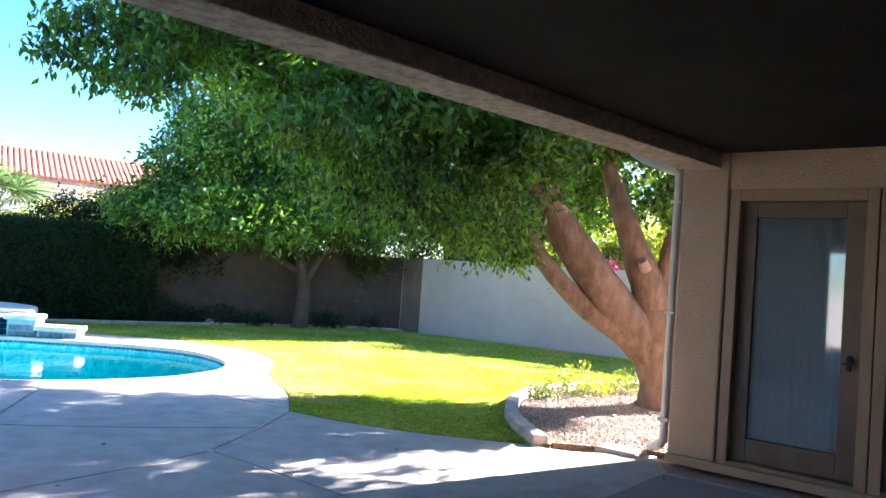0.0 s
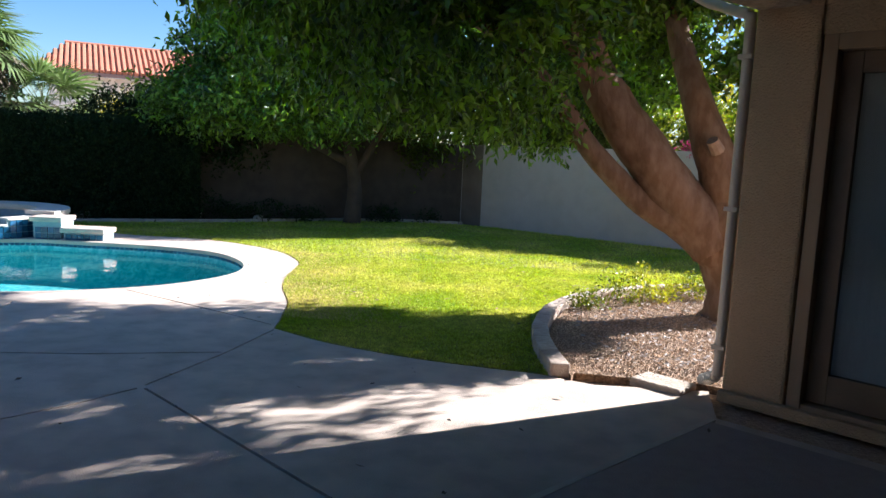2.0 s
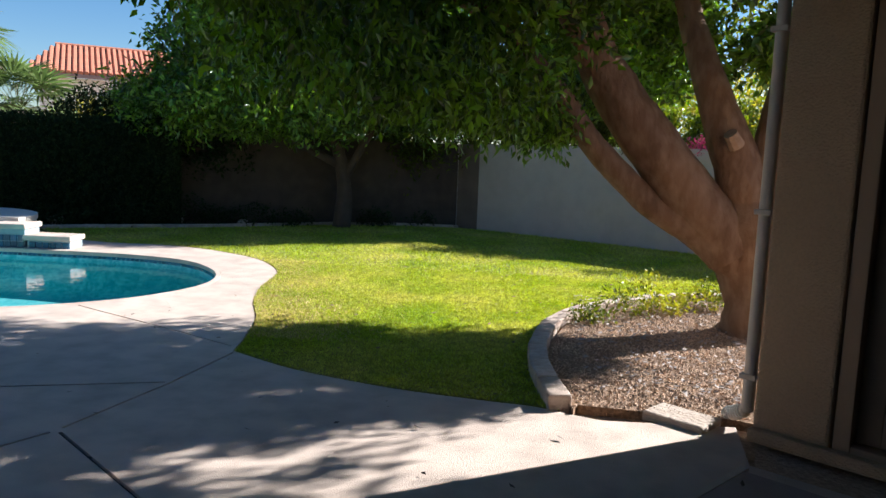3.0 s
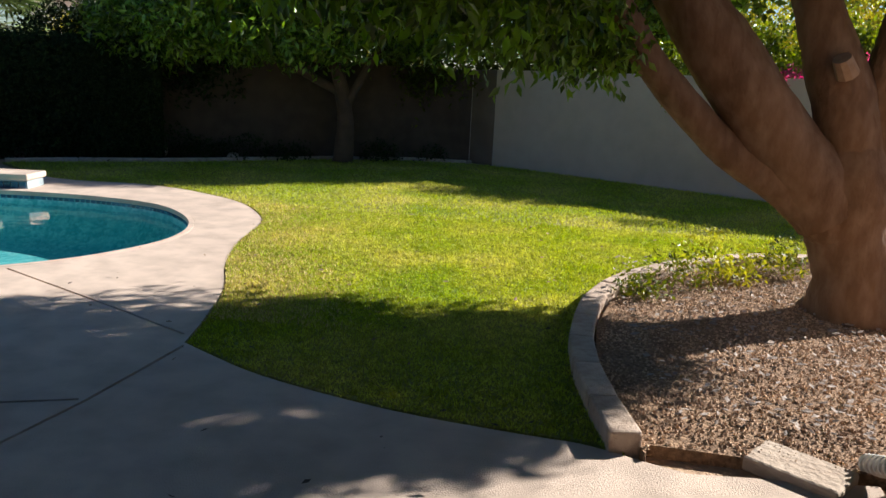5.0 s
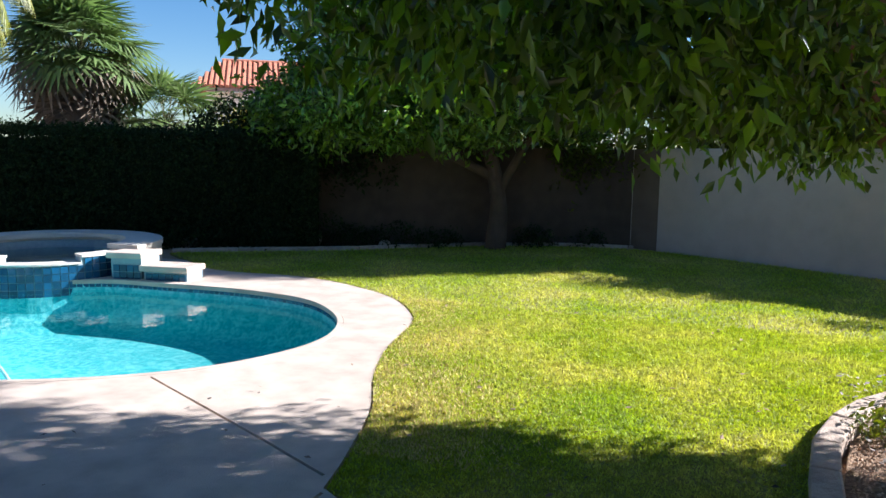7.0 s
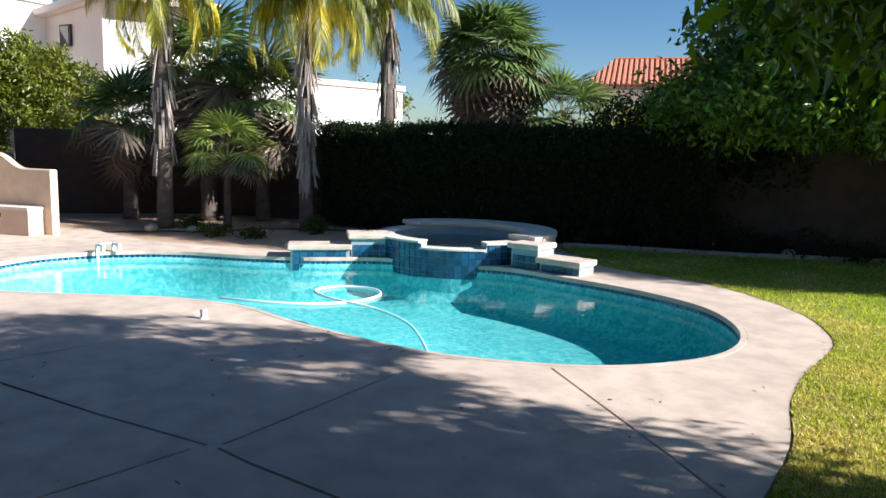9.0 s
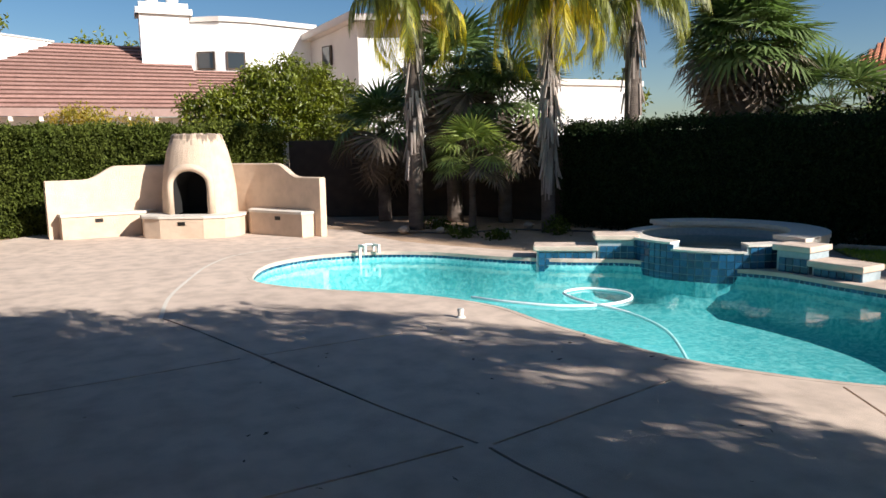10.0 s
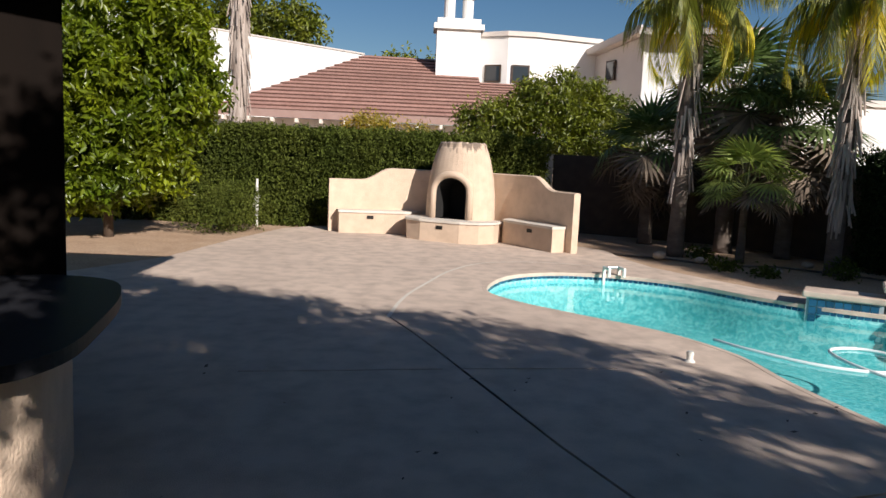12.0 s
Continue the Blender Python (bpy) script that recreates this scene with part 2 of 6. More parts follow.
M = dict(
    deck=mat("cool_deck", (0.70, 0.56, 0.455), 0.9, vary=(0.56, 0.445, 0.365), scale=0.55, amount=0.4, spec=0.2, fine=(0.34, 0.27, 0.22), fine_scale=4, fine_amount=0.5, bump=0.35, bump_scale=120),
    coping=mat("coping_plaster", (0.72, 0.66, 0.58), 0.85, vary=(0.62, 0.56, 0.48), scale=2.5, bump=0.3, bump_scale=110, fine=(0.5, 0.45, 0.38), fine_scale=25, fine_amount=0.25),
    slab=mat("patio_slab", (0.42, 0.33, 0.29), 0.75, vary=(0.34, 0.27, 0.24), scale=1.2, bump=0.3, bump_scale=80, fine=(0.26, 0.2, 0.18), fine_scale=14, fine_amount=0.3),
    joint=mat("joint_fill", (0.03, 0.03, 0.032), 0.9),
    soil=mat("bare_soil", (0.46, 0.30, 0.19), 0.95, vary=(0.60, 0.42, 0.28), scale=2.2, bump=0.8, bump_scale=40, fine=(0.22, 0.14, 0.09), fine_scale=30, fine_amount=0.6),
    gravel=mat("gravel_bed", (0.27, 0.165, 0.095), 0.95, vary=(0.38, 0.24, 0.14), scale=3, bump=1.0, bump_scale=55, fine=(0.10, 0.055, 0.03), fine_scale=38, fine_amount=0.8),
    stone=mat("gravel_stone", (0.60, 0.42, 0.27), 0.85, vary=(0.34, 0.21, 0.13), scale=2.5, island=0.45),
    boulder=mat("boulder", (0.38, 0.29, 0.22), 0.9, vary=(0.52, 0.42, 0.33), scale=9, bump=0.6, bump_scale=30),
    lawn=mat("lawn_turf", (0.22, 0.27, 0.025), 0.95, vary=(0.44, 0.37, 0.12), scale=0.9, amount=0.35, fine=(0.07, 0.11, 0.015), fine_scale=28, fine_amount=0.6, bump=1.0, bump_scale=70),
    blade=mat("grass_blade", (0.32, 0.40, 0.03), 0.8, vary=(0.56, 0.52, 0.12), scale=0.9, amount=0.35, island=0.35, leaf=0.3, fine=(0.07, 0.12, 0.012), fine_scale=11, fine_amount=0.5),
    straw=mat("dry_grass_blade", (0.62, 0.50, 0.24), 0.85, vary=(0.44, 0.36, 0.12), scale=3, island=0.35, leaf=0.2),
    curb=mat("curb_concrete", (0.60, 0.48, 0.38), 0.85, vary=(0.46, 0.34, 0.26), scale=6, bump=0.5, bump_scale=60, fine=(0.3, 0.2, 0.15), fine_scale=18, fine_amount=0.5, island=0.12),
    stucco=mat("stucco_house", (0.52, 0.36, 0.22), 0.95, spec=0.2, vary=(0.44, 0.30, 0.18), scale=1.8, bump=0.8, bump_scale=75, fine=(0.3, 0.22, 0.15), fine_scale=60, fine_amount=0.3),
    kiva=mat("stucco_kiva", (0.70, 0.54, 0.41), 0.95, vary=(0.60, 0.46, 0.34), scale=1.5, bump=0.6, bump_scale=50, fine=(0.45, 0.33, 0.24), fine_scale=5, fine_amount=0.4),
    kivab=streaked_mat(),
    # Brown made far darker: the trees' shade on this wall sits in the colour.
    wallb=mat("brown_wall_shade_tone", (0.085, 0.066, 0.054), 0.95, vary=(0.06, 0.047, 0.038), scale=1.3, bump=0.5, bump_scale=60, fine=(0.12, 0.09, 0.07), fine_scale=4, fine_amount=0.4, spec=0.1),
    # Mid tone between both walls, painting in the gradual shade at the corner.
    wallc=mat("wall_half_shade_tone", (0.20, 0.165, 0.135), 0.95, vary=(0.12, 0.095, 0.08), scale=1.6, bump=0.5, bump_scale=60, spec=0.1),
    wall=mat("block_wall_paint", (0.52, 0.47, 0.42), 0.95, vary=(0.45, 0.40, 0.35), scale=1.1, bump=0.5, bump_scale=60, fine=(0.36, 0.31, 0.27), fine_scale=4, fine_amount=0.3),
    beam=mat("beam_stucco", (0.50, 0.38, 0.28), 0.9, vary=(0.36, 0.27, 0.20), scale=3, bump=1.0, bump_scale=45, fine=(0.16, 0.12, 0.09), fine_scale=16, fine_amount=0.7),
    # Near-black base carries the deep shade under the patio roof.
    ceiling=mat("ceiling_shade_tone", (0.016, 0.012, 0.010), 0.95, spec=0.1, vary=(0.028, 0.02, 0.016), scale=2, bump=0.4, bump_scale=50),
    frame=mat("bronze_frame", (0.045, 0.028, 0.018), 0.45, vary=(0.07, 0.045, 0.03), scale=6, metal=0.3),
    trimwood=mat("door_casing", (0.34, 0.23, 0.14), 0.7, vary=(0.26, 0.17, 0.10), scale=7, stretch=(1, 1, 0.2)),
    doorpaint=mat("door_paint", (0.17, 0.115, 0.07), 0.6, vary=(0.12, 0.08, 0.05), scale=5, bump=0.15, bump_scale=40),
    blind=mat("white_roller_shade", (0.92, 0.90, 0.89), 0.85, vary=(0.86, 0.84, 0.83), scale=3),
    white=mat("white_pvc", (0.78, 0.76, 0.70), 0.5, vary=(0.68, 0.66, 0.60), scale=8),
    spout=mat("painted_downspout", (0.62, 0.52, 0.42), 0.55, vary=(0.5, 0.42, 0.34), scale=9),
    dark_bark=mat("dark_bark", (0.11, 0.075, 0.05), 0.9, vary=(0.06, 0.04, 0.028), scale=5, bump=0.8, bump_scale=25),
    bark=mat("smooth_bark", (0.235, 0.14, 0.085), 0.9, vary=(0.13, 0.075, 0.045), scale=4, bump=1.0, bump_scale=22, fine=(0.34, 0.23, 0.16), fine_scale=12, fine_amount=0.45, stretch=(1, 1, 0.45), spec=0.2),
    cutwood=mat("sawn_wood", (0.36, 0.25, 0.17), 0.85, vary=(0.26, 0.17, 0.11), scale=20),
    leaf=mat("glossy_leaf", (0.05, 0.105, 0.012), 0.3, vary=(0.17, 0.27, 0.022), scale=0.8, island=0.75, leaf=0.3),
    leaf3=mat("bright_citrus_leaf", (0.055, 0.095, 0.006), 0.35, vary=(0.20, 0.23, 0.01), scale=1.1, island=0.6, leaf=0.35),
    deadfan=mat("dead_fan_frond", (0.26, 0.20, 0.15), 0.9, vary=(0.10, 0.075, 0.055), scale=2, island=0.45, leaf=0.1),
    leaf2=mat("citrus_leaf", (0.075, 0.105, 0.01), 0.45, vary=(0.175, 0.185, 0.015), scale=1.4, island=0.6, leaf=0.25),
    hedge=mat("hedge_leaf", (0.055, 0.075, 0.012), 0.7, vary=(0.10, 0.115, 0.02), scale=0.8, island=0.5, leaf=0.25, spec=0.15),
    # Leaf far darker than the other hedge, holding the back wall's deep shade.
    ivy=mat("shade_dark_ivy_leaf", (0.018, 0.03, 0.01), 0.8, vary=(0.028, 0.045, 0.014), scale=0.8, island=0.5, spec=0.1),
    ylw=mat("yellow_green_leaf", (0.22, 0.26, 0.03), 0.5, vary=(0.34, 0.28, 0.05), scale=1.2, island=0.4, leaf=0.4),
    pink=mat("magenta_bract", (0.42, 0.05, 0.13), 0.6, vary=(0.5, 0.14, 0.2), scale=2, island=0.4, leaf=0.4),
    orange=mat("orange_bract", (0.42, 0.27, 0.04), 0.6, vary=(0.22, 0.22, 0.03), scale=2, island=0.3, leaf=0.4),
    frond=mat("palm_frond", (0.15, 0.18, 0.028), 0.45, vary=(0.24, 0.22, 0.045), scale=1, island=0.4, leaf=0.3),
    fan_young=mat("young_fan_palm_leaf", (0.17, 0.22, 0.05), 0.45, vary=(0.28, 0.33, 0.10), scale=1, island=0.4, leaf=0.3),
    stalk=mat("green_frond_stalk", (0.10, 0.13, 0.04), 0.6, vary=(0.16, 0.15, 0.06), scale=6),
    fan=mat("fan_palm_leaf", (0.085, 0.14, 0.04), 0.45, vary=(0.17, 0.22, 0.08), scale=1, island=0.4, leaf=0.25),
    yfrond=mat("yellowing_frond", (0.62, 0.48, 0.04), 0.5, vary=(0.42, 0.42, 0.05), scale=1, island=0.35, leaf=0.4),
    dry=mat("dry_palm_boot", (0.48, 0.41, 0.36), 0.9, vary=(0.2, 0.15, 0.12), scale=5, island=0.3, bump=0.6, bump_scale=30, stretch=(1, 1, 0.3)),
    ptrunk=mat("palm_trunk", (0.16, 0.125, 0.10), 0.95, vary=(0.08, 0.06, 0.05), scale=5, bump=1.0, bump_scale=25, stretch=(1, 1, 2.5)),
    plaster=plaster_mat(),
    tile=mat("blue_glazed_tile", (0.01, 0.05, 0.12), 0.15, vary=(0.02, 0.11, 0.19), scale=3, island=0.4),
    grout=mat("pool_grout", (0.36, 0.42, 0.44), 0.8, vary=(0.26, 0.32, 0.35), scale=20),
    water=water_mat("pool_water", (0.62, 0.95, 0.97), 0.25),
    hose=mat("white_hose", (0.8, 0.85, 0.85), 0.4),
    rtile=roof_mat("roof_tile_brown", (0.46, 0.26, 0.21), (0.36, 0.19, 0.15)),
    otile=roof_mat("roof_tile_orange", (0.62, 0.24, 0.13), (0.5, 0.18, 0.1)),
    # Dark colour of the tile butts paints the shadow line under each course.
    rtshadow=mat("roof_tile_shadow_line", (0.10, 0.055, 0.045), 0.9, vary=(0.16, 0.09, 0.07), scale=3),
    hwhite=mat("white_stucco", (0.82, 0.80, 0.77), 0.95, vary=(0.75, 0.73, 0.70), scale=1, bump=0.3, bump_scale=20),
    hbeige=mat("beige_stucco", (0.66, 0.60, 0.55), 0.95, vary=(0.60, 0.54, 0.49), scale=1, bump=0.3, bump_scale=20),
    fascia=mat("painted_fascia", (0.34, 0.23, 0.20), 0.8, vary=(0.28, 0.18, 0.15), scale=3),
    rafter=mat("rafter_end", (0.75, 0.68, 0.6), 0.8, vary=(0.65, 0.58, 0.5), scale=9),
    dark=mat("soot_black", (0.012, 0.011, 0.01), 0.95),
    glassdark=mat("dark_window_glass", (0.02, 0.025, 0.03), 0.06, spec=0.8),
    black=mat("black_enamel", (0.012, 0.012, 0.013), 0.25, vary=(0.02, 0.02, 0.02), scale=12),
    granite=mat("dark_granite", (0.015, 0.016, 0.02), 0.5, spec=0.2, vary=(0.03, 0.03, 0.035), scale=60),
    steel=mat("brushed_steel", (0.62, 0.62, 0.64), 0.28, metal=1.0, vary=(0.5, 0.5, 0.52), scale=30, stretch=(1, 1, 12)),
    iron=mat("dark_iron", (0.03, 0.028, 0.026), 0.5, metal=0.6),
    # Near-black timber, so the shade on post and screen is in the colour.
    wood=mat("shade_black_timber", (0.014, 0.010, 0.008), 0.95, spec=0.05, vary=(0.009, 0.007, 0.006), scale=5, stretch=(1, 1, 0.2)),
)


def glass_mat():
    m = bpy.data.materials.new("window_glass")
    m.use_nodes = True
    N, L = m.node_tree.nodes, m.node_tree.links
    N.clear()
    out, tr, gl = N.new("ShaderNodeOutputMaterial"), N.new("ShaderNodeBsdfTransparent"), N.new("ShaderNodeBsdfGlossy")
    fr, mx = N.new("ShaderNodeFresnel"), N.new("ShaderNodeMixShader")
    tr.inputs[0].default_value = (0.86, 0.88, 0.88, 1)
    gl.inputs["Roughness"].default_value = 0.03
    fr.inputs[0].default_value = 1.8
    L.new(fr.outputs[0], mx.inputs[0])
    L.new(tr.outputs[0], mx.inputs[1])
    L.new(gl.outputs[0], mx.inputs[2])
    L.new(mx.outputs[0], out.inputs[0])
    return m


M["glass"] = glass_mat()


# ---- building helpers ----
def mesh_of(name, bm, material, smooth=False):
    me = bpy.data.meshes.new(name)
    if material is not M["water"]:
        bmesh.ops.recalc_face_normals(bm, faces=bm.faces)
    bm.to_mesh(me)
    bm.free()
    for m_ in (material if isinstance(material, (list, tuple)) else [material]):
        me.materials.append(m_)
    if smooth:
        for p in me.polygons:
            p.use_smooth = True
    return me


def raw_mesh(name, verts, faces, material, smooth=False):
    me = bpy.data.meshes.new(name)
    me.from_pydata([tuple(map(float, v)) for v in verts], [], faces)
    me.materials.append(material)
    if smooth:
        for p in me.polygons:
            p.use_smooth = True
    return me


def thing(name, label, category, at=(0, 0, 0), turn=0.0, group=""):
    ob = new(name)
    ob.matrix_basis = pose(*at, 0, 0, turn)
    return tagged(ob, label, category, group)


def part(name, bm, material, parent, label="", smooth=False):
    me = bm if isinstance(bm, bpy.types.Mesh) else mesh_of(name, bm, material, smooth)
    ob = new(name, me)
    ob.parent = parent
    if label:
        ob["label"] = label
    return ob


def setting(name, bm, material, label, category, smooth=False, kind="structure"):
    me = bm if isinstance(bm, bpy.types.Mesh) else mesh_of(name, bm, material, smooth)
    return tagged(new(name, me), label, category, kind=kind)


def box(bm, x0, x1, y0, y1, z0, z1, bevel=0.0, m=None):
    r = bmesh.ops.create_cube(bm, size=1.0)
    t = pose((x0 + x1) / 2, (y0 + y1) / 2, (z0 + z1) / 2) @ Matrix.Diagonal((x1 - x0, y1 - y0, z1 - z0, 1))
    bmesh.ops.transform(bm, matrix=(m @ t) if m else t, verts=r["verts"])
    if bevel:
        es = list({e for v in r["verts"] for e in v.link_edges})
        bmesh.ops.bevel(bm, geom=es, offset=bevel, segments=2, affect="EDGES", profile=0.5)
    return bm


def B(*a, **k):
    return box(bmesh.new(), *a, **k)


def area2(pts):
    return sum(a[0] * b[1] - b[0] * a[1] for a, b in zip(pts, pts[1:] + pts[:1])) / 2


def smooth_loop(pts, n=6):
    """A closed rounded line through the points."""
    out = []
    k = len(pts)
    for i in range(k):
        p0, p1, p2, p3 = [Vector((*pts[(i + j) % k], 0)) for j in (-1, 0, 1, 2)]
        for s in range(n):
            t = s / n
            q = 0.5 * ((2 * p1) + (p2 - p0) * t + (2 * p0 - 5 * p1 + 4 * p2 - p3) * t * t + (3 * p1 - p0 - 3 * p2 + p3) * t ** 3)
            out.append((q.x, q.y))
    return out


def smooth_line(pts, n=6):
    """An open rounded line through points of two or three numbers, which may carry a radius as the last."""
    out = []
    k = len(pts)
    P_ = [np.array(p, float) for p in pts]
    for i in range(k - 1):
        p0, p1, p2, p3 = P_[max(i - 1, 0)], P_[i], P_[i + 1], P_[min(i + 2, k - 1)]
        for s in range(n):
            t = s / n
            out.append(0.5 * ((2 * p1) + (p2 - p0) * t + (2 * p0 - 5 * p1 + 4 * p2 - p3) * t * t + (3 * p1 - p0 - 3 * p2 + p3) * t ** 3))
    out.append(P_[-1])
    return out


def sheet(outer, holes, z1, z0=None):
    """A flat piece with holes at height z1; with z0 it gets sides down to there."""
    from mathutils.geometry import tessellate_polygon
    loops = [list(outer)] + [list(h) for h in holes]
    flat = [p for l in loops for p in l]
    tris = tessellate_polygon([[Vector((x, y, 0)) for x, y in l] for l in loops])
    bm = bmesh.new()
    top = [bm.verts.new((x, y, z1)) for x, y in flat]
    for t in tris:
        try:
            f = bm.faces.new([top[i] for i in t])
            f.normal_update()
            if f.normal.z < 0:
                f.normal_flip()
        except ValueError:
            pass
    if z0 is not None:
        low = [bm.verts.new((x, y, z0)) for x, y in flat]
        s = 0
        for l in loops:
            for i in range(len(l)):
                a, b = s + i, s + (i + 1) % len(l)
                bm.faces.new((top[a], top[b], low[b], low[a]))
            s += len(l)
    return bm


def offset_loop(pts, d):
    """The loop moved outward by d (inward when negative)."""
    sgn = 1 if area2(list(pts)) > 0 else -1
    out = []
    k = len(pts)
    for i in range(k):
        a, b = Vector(pts[i - 1]), Vector(pts[(i + 1) % k])
        t = (b - a).normalized()
        out.append((pts[i][0] + t.y * d * sgn, pts[i][1] - t.x * d * sgn))
    return out


def band(loop_in, loop_out, z0, z1, closed=True):
    """A raised strip between two lines of equal count."""
    bm = bmesh.new()
    k = len(loop_in)
    rings = []
    for (x, y), (u, v) in zip(loop_in, loop_out):
        rings.append([bm.verts.new(c) for c in ((x, y, z0), (x, y, z1 - 0.01), (x + (u - x) * 0.06, y + (v - y) * 0.06, z1), (u - (u - x) * 0.04, v - (v - y) * 0.04, z1), (u, v, z1 - 0.008), (u, v, z0))])
    for i in range(k if closed else k - 1):
        a, b = rings[i], rings[(i + 1) % k]
        for j in range(5):
            bm.faces.new((a[j], a[j + 1], b[j + 1], b[j]))
    if not closed:
        bm.faces.new(rings[0])
        bm.faces.new(list(reversed(rings[-1])))
    return bm


def tube(bm, path, sides=10, rough=0.0, seed=0, cap=True):
    """A tube along points (x, y, z, radius)."""
    rng = random.Random(seed)
    rings = []
    k = len(path)
    ref = Vector((0.3, 1, 0.2)).normalized()
    for i, p in enumerate(path):
        c = Vector(p[:3])
        a, b = Vector(path[max(i - 1, 0)][:3]), Vector(path[min(i + 1, k - 1)][:3])
        t = (b - a).normalized()
        s = t.cross(ref).normalized()
        u = s.cross(t)
        ring = []
        for j in range(sides):
            an = 2 * math.pi * j / sides
            r = p[3] * (1 + rough * (noise.noise(Vector((math.cos(an) * 1.3, math.sin(an) * 1.3, i * 0.25 + seed))) + 0.3 * rng.uniform(-1, 1)))
            ring.append(bm.verts.new(c + (s * math.cos(an) + u * math.sin(an)) * r))
        rings.append(ring)
    for a, b in zip(rings, rings[1:]):
        for j in range(sides):
            bm.faces.new((a[j], a[(j + 1) % sides], b[(j + 1) % sides], b[j]))
    if cap:
        bm.faces.new(rings[0])
        bm.faces.new(list(reversed(rings[-1])))
    return bm


def wall_run(name, a, b, thick, z0, z1, material, label, category="wall"):
    """A straight wall between two plan points, its face on the line and its thickness to the right of a->b."""
    d = Vector((b[0] - a[0], b[1] - a[1]))
    an = math.degrees(math.atan2(d.y, d.x))
    ob = setting(name, B(0, d.length, -thick, 0, z0, z1, bevel=0.01), material, label, category)
    ob.matrix_basis = pose(a[0], a[1], 0, 0, 0, an)
    return ob


def leaves(name, centres, n_per, size, spread, material, seed=1, width=0.42, droop=0.3, up=0.4):
    """Sprays of folded leaves: each centre (x, y, z) carries a twig with n_per leaves on it."""
    rng = np.random.default_rng(seed)
    C = np.array(centres, float)
    k = len(C)
    twig = rng.normal(size=(k, 3))
    twig[:, 2] -= droop
    twig /= np.linalg.norm(twig, axis=1)[:, None]
    T = np.repeat(twig, n_per, 0)
    base = np.repeat(C, n_per, 0) + T * rng.uniform(-spread, spread, (k * n_per, 1)) + rng.normal(size=(k * n_per, 3)) * spread * 0.35
    d = T * 0.5 + rng.normal(size=base.shape) * 0.8
    d[:, 2] -= droop
    d /= np.linalg.norm(d, axis=1)[:, None]
    nrm = rng.normal(size=base.shape)
    nrm[:, 2] += up
    s = np.cross(d, nrm)
    s /= np.linalg.norm(s, axis=1)[:, None] + 1e-9
    nn = np.cross(s, d)
    L_ = (size * rng.uniform(0.7, 1.3, (len(base), 1)))
    w = L_ * width / 2
    tip = base + d * L_ - nn * L_ * 0.12
    m1 = base + d * L_ * 0.45
    left, right = m1 + s * w + nn * w * 0.35, m1 - s * w + nn * w * 0.35
    V_ = np.stack([base, right, tip, left], 1).reshape(-1, 3)
    me = bpy.data.meshes.new(name)
    q = len(base)
    me.vertices.add(4 * q)
    me.vertices.foreach_set("co", V_.ravel())
    idx = np.arange(q)[:, None] * 4
    F_ = np.concatenate([idx + np.array([0, 1, 2]), idx + np.array([0, 2, 3])], 1).reshape(-1)
    me.loops.add(6 * q)
    me.loops.foreach_set("vertex_index", F_.astype(np.int32))
    me.polygons.add(2 * q)
    me.polygons.foreach_set("loop_start", (np.arange(2 * q) * 3).astype(np.int32))
    me.polygons.foreach_set("loop_total", np.full(2 * q, 3, np.int32))
    me.update(calc_edges=True)
    me.validate()
    me.materials.append(material)
    return me


def blob_points(rng, blobs, n, shell=0.55):
    """Points in the outer part of a set of ellipsoids (x, y, z, rx, ry, rz)."""
    vol = np.array([b[3] * b[4] * b[5] for b in blobs]) ** (2 / 3)
    pick = rng.choice(len(blobs), n, p=vol / vol.sum())
    bb = np.array(blobs)[pick]
    d = rng.normal(size=(n, 3))
    d /= np.linalg.norm(d, axis=1)[:, None]
    r = rng.uniform(shell ** 3, 1, (n, 1)) ** (1 / 3)
    return bb[:, :3] + d * r * bb[:, 3:6] * rng.uniform(0.85, 1.12, (n, 1))


def clumped(pts, size, level):
    """Thins the points into twiggy clumps of about that size, with gaps between them."""
    return np.array([p for p in pts if noise.noise(Vector(p) / size) > level])


# ---- plan of the yard ----
POOL = smooth_loop([(-9.8, 6.15), (-10.9, 6.55), (-11.45, 7.35), (-11.4, 8.3), (-10.9, 9.15), (-9.95, 9.85), (-9.3, 10.5), (-8.75, 11.3), (-8.0, 11.55), (-7.1, 12.2), (-6.2, 12.3), (-5.1, 12.35), (-4.1, 12.15),
                    (-3.45, 11.65), (-3.05, 11.0), (-2.97, 10.3), (-3.25, 9.55), (-3.75, 9.0), (-4.5, 8.55), (-5.3, 8.35), (-6.1, 8.22), (-6.9, 8.15), (-7.7, 7.75), (-8.4, 7.05), (-9.1, 6.4)], 5)
LAWN_WEST = [(-1.47, 7.85), (-1.56, 8.3), (-1.75, 9.0), (-2.05, 9.7), (-2.28, 10.5), (-2.4, 11.3), (-2.6, 11.85), (-3.1, 12.55), (-3.7, 13.0), (-4.4, 13.35), (-5.1, 13.5), (-6.0, 13.45), (-6.6, 13.6)]
LAWN_SOUTH = [(1.0, 7.05), (0.8, 7.12), (0.54, 7.15), (-0.12, 7.26), (-0.85, 7.5), (-1.3, 7.75)]
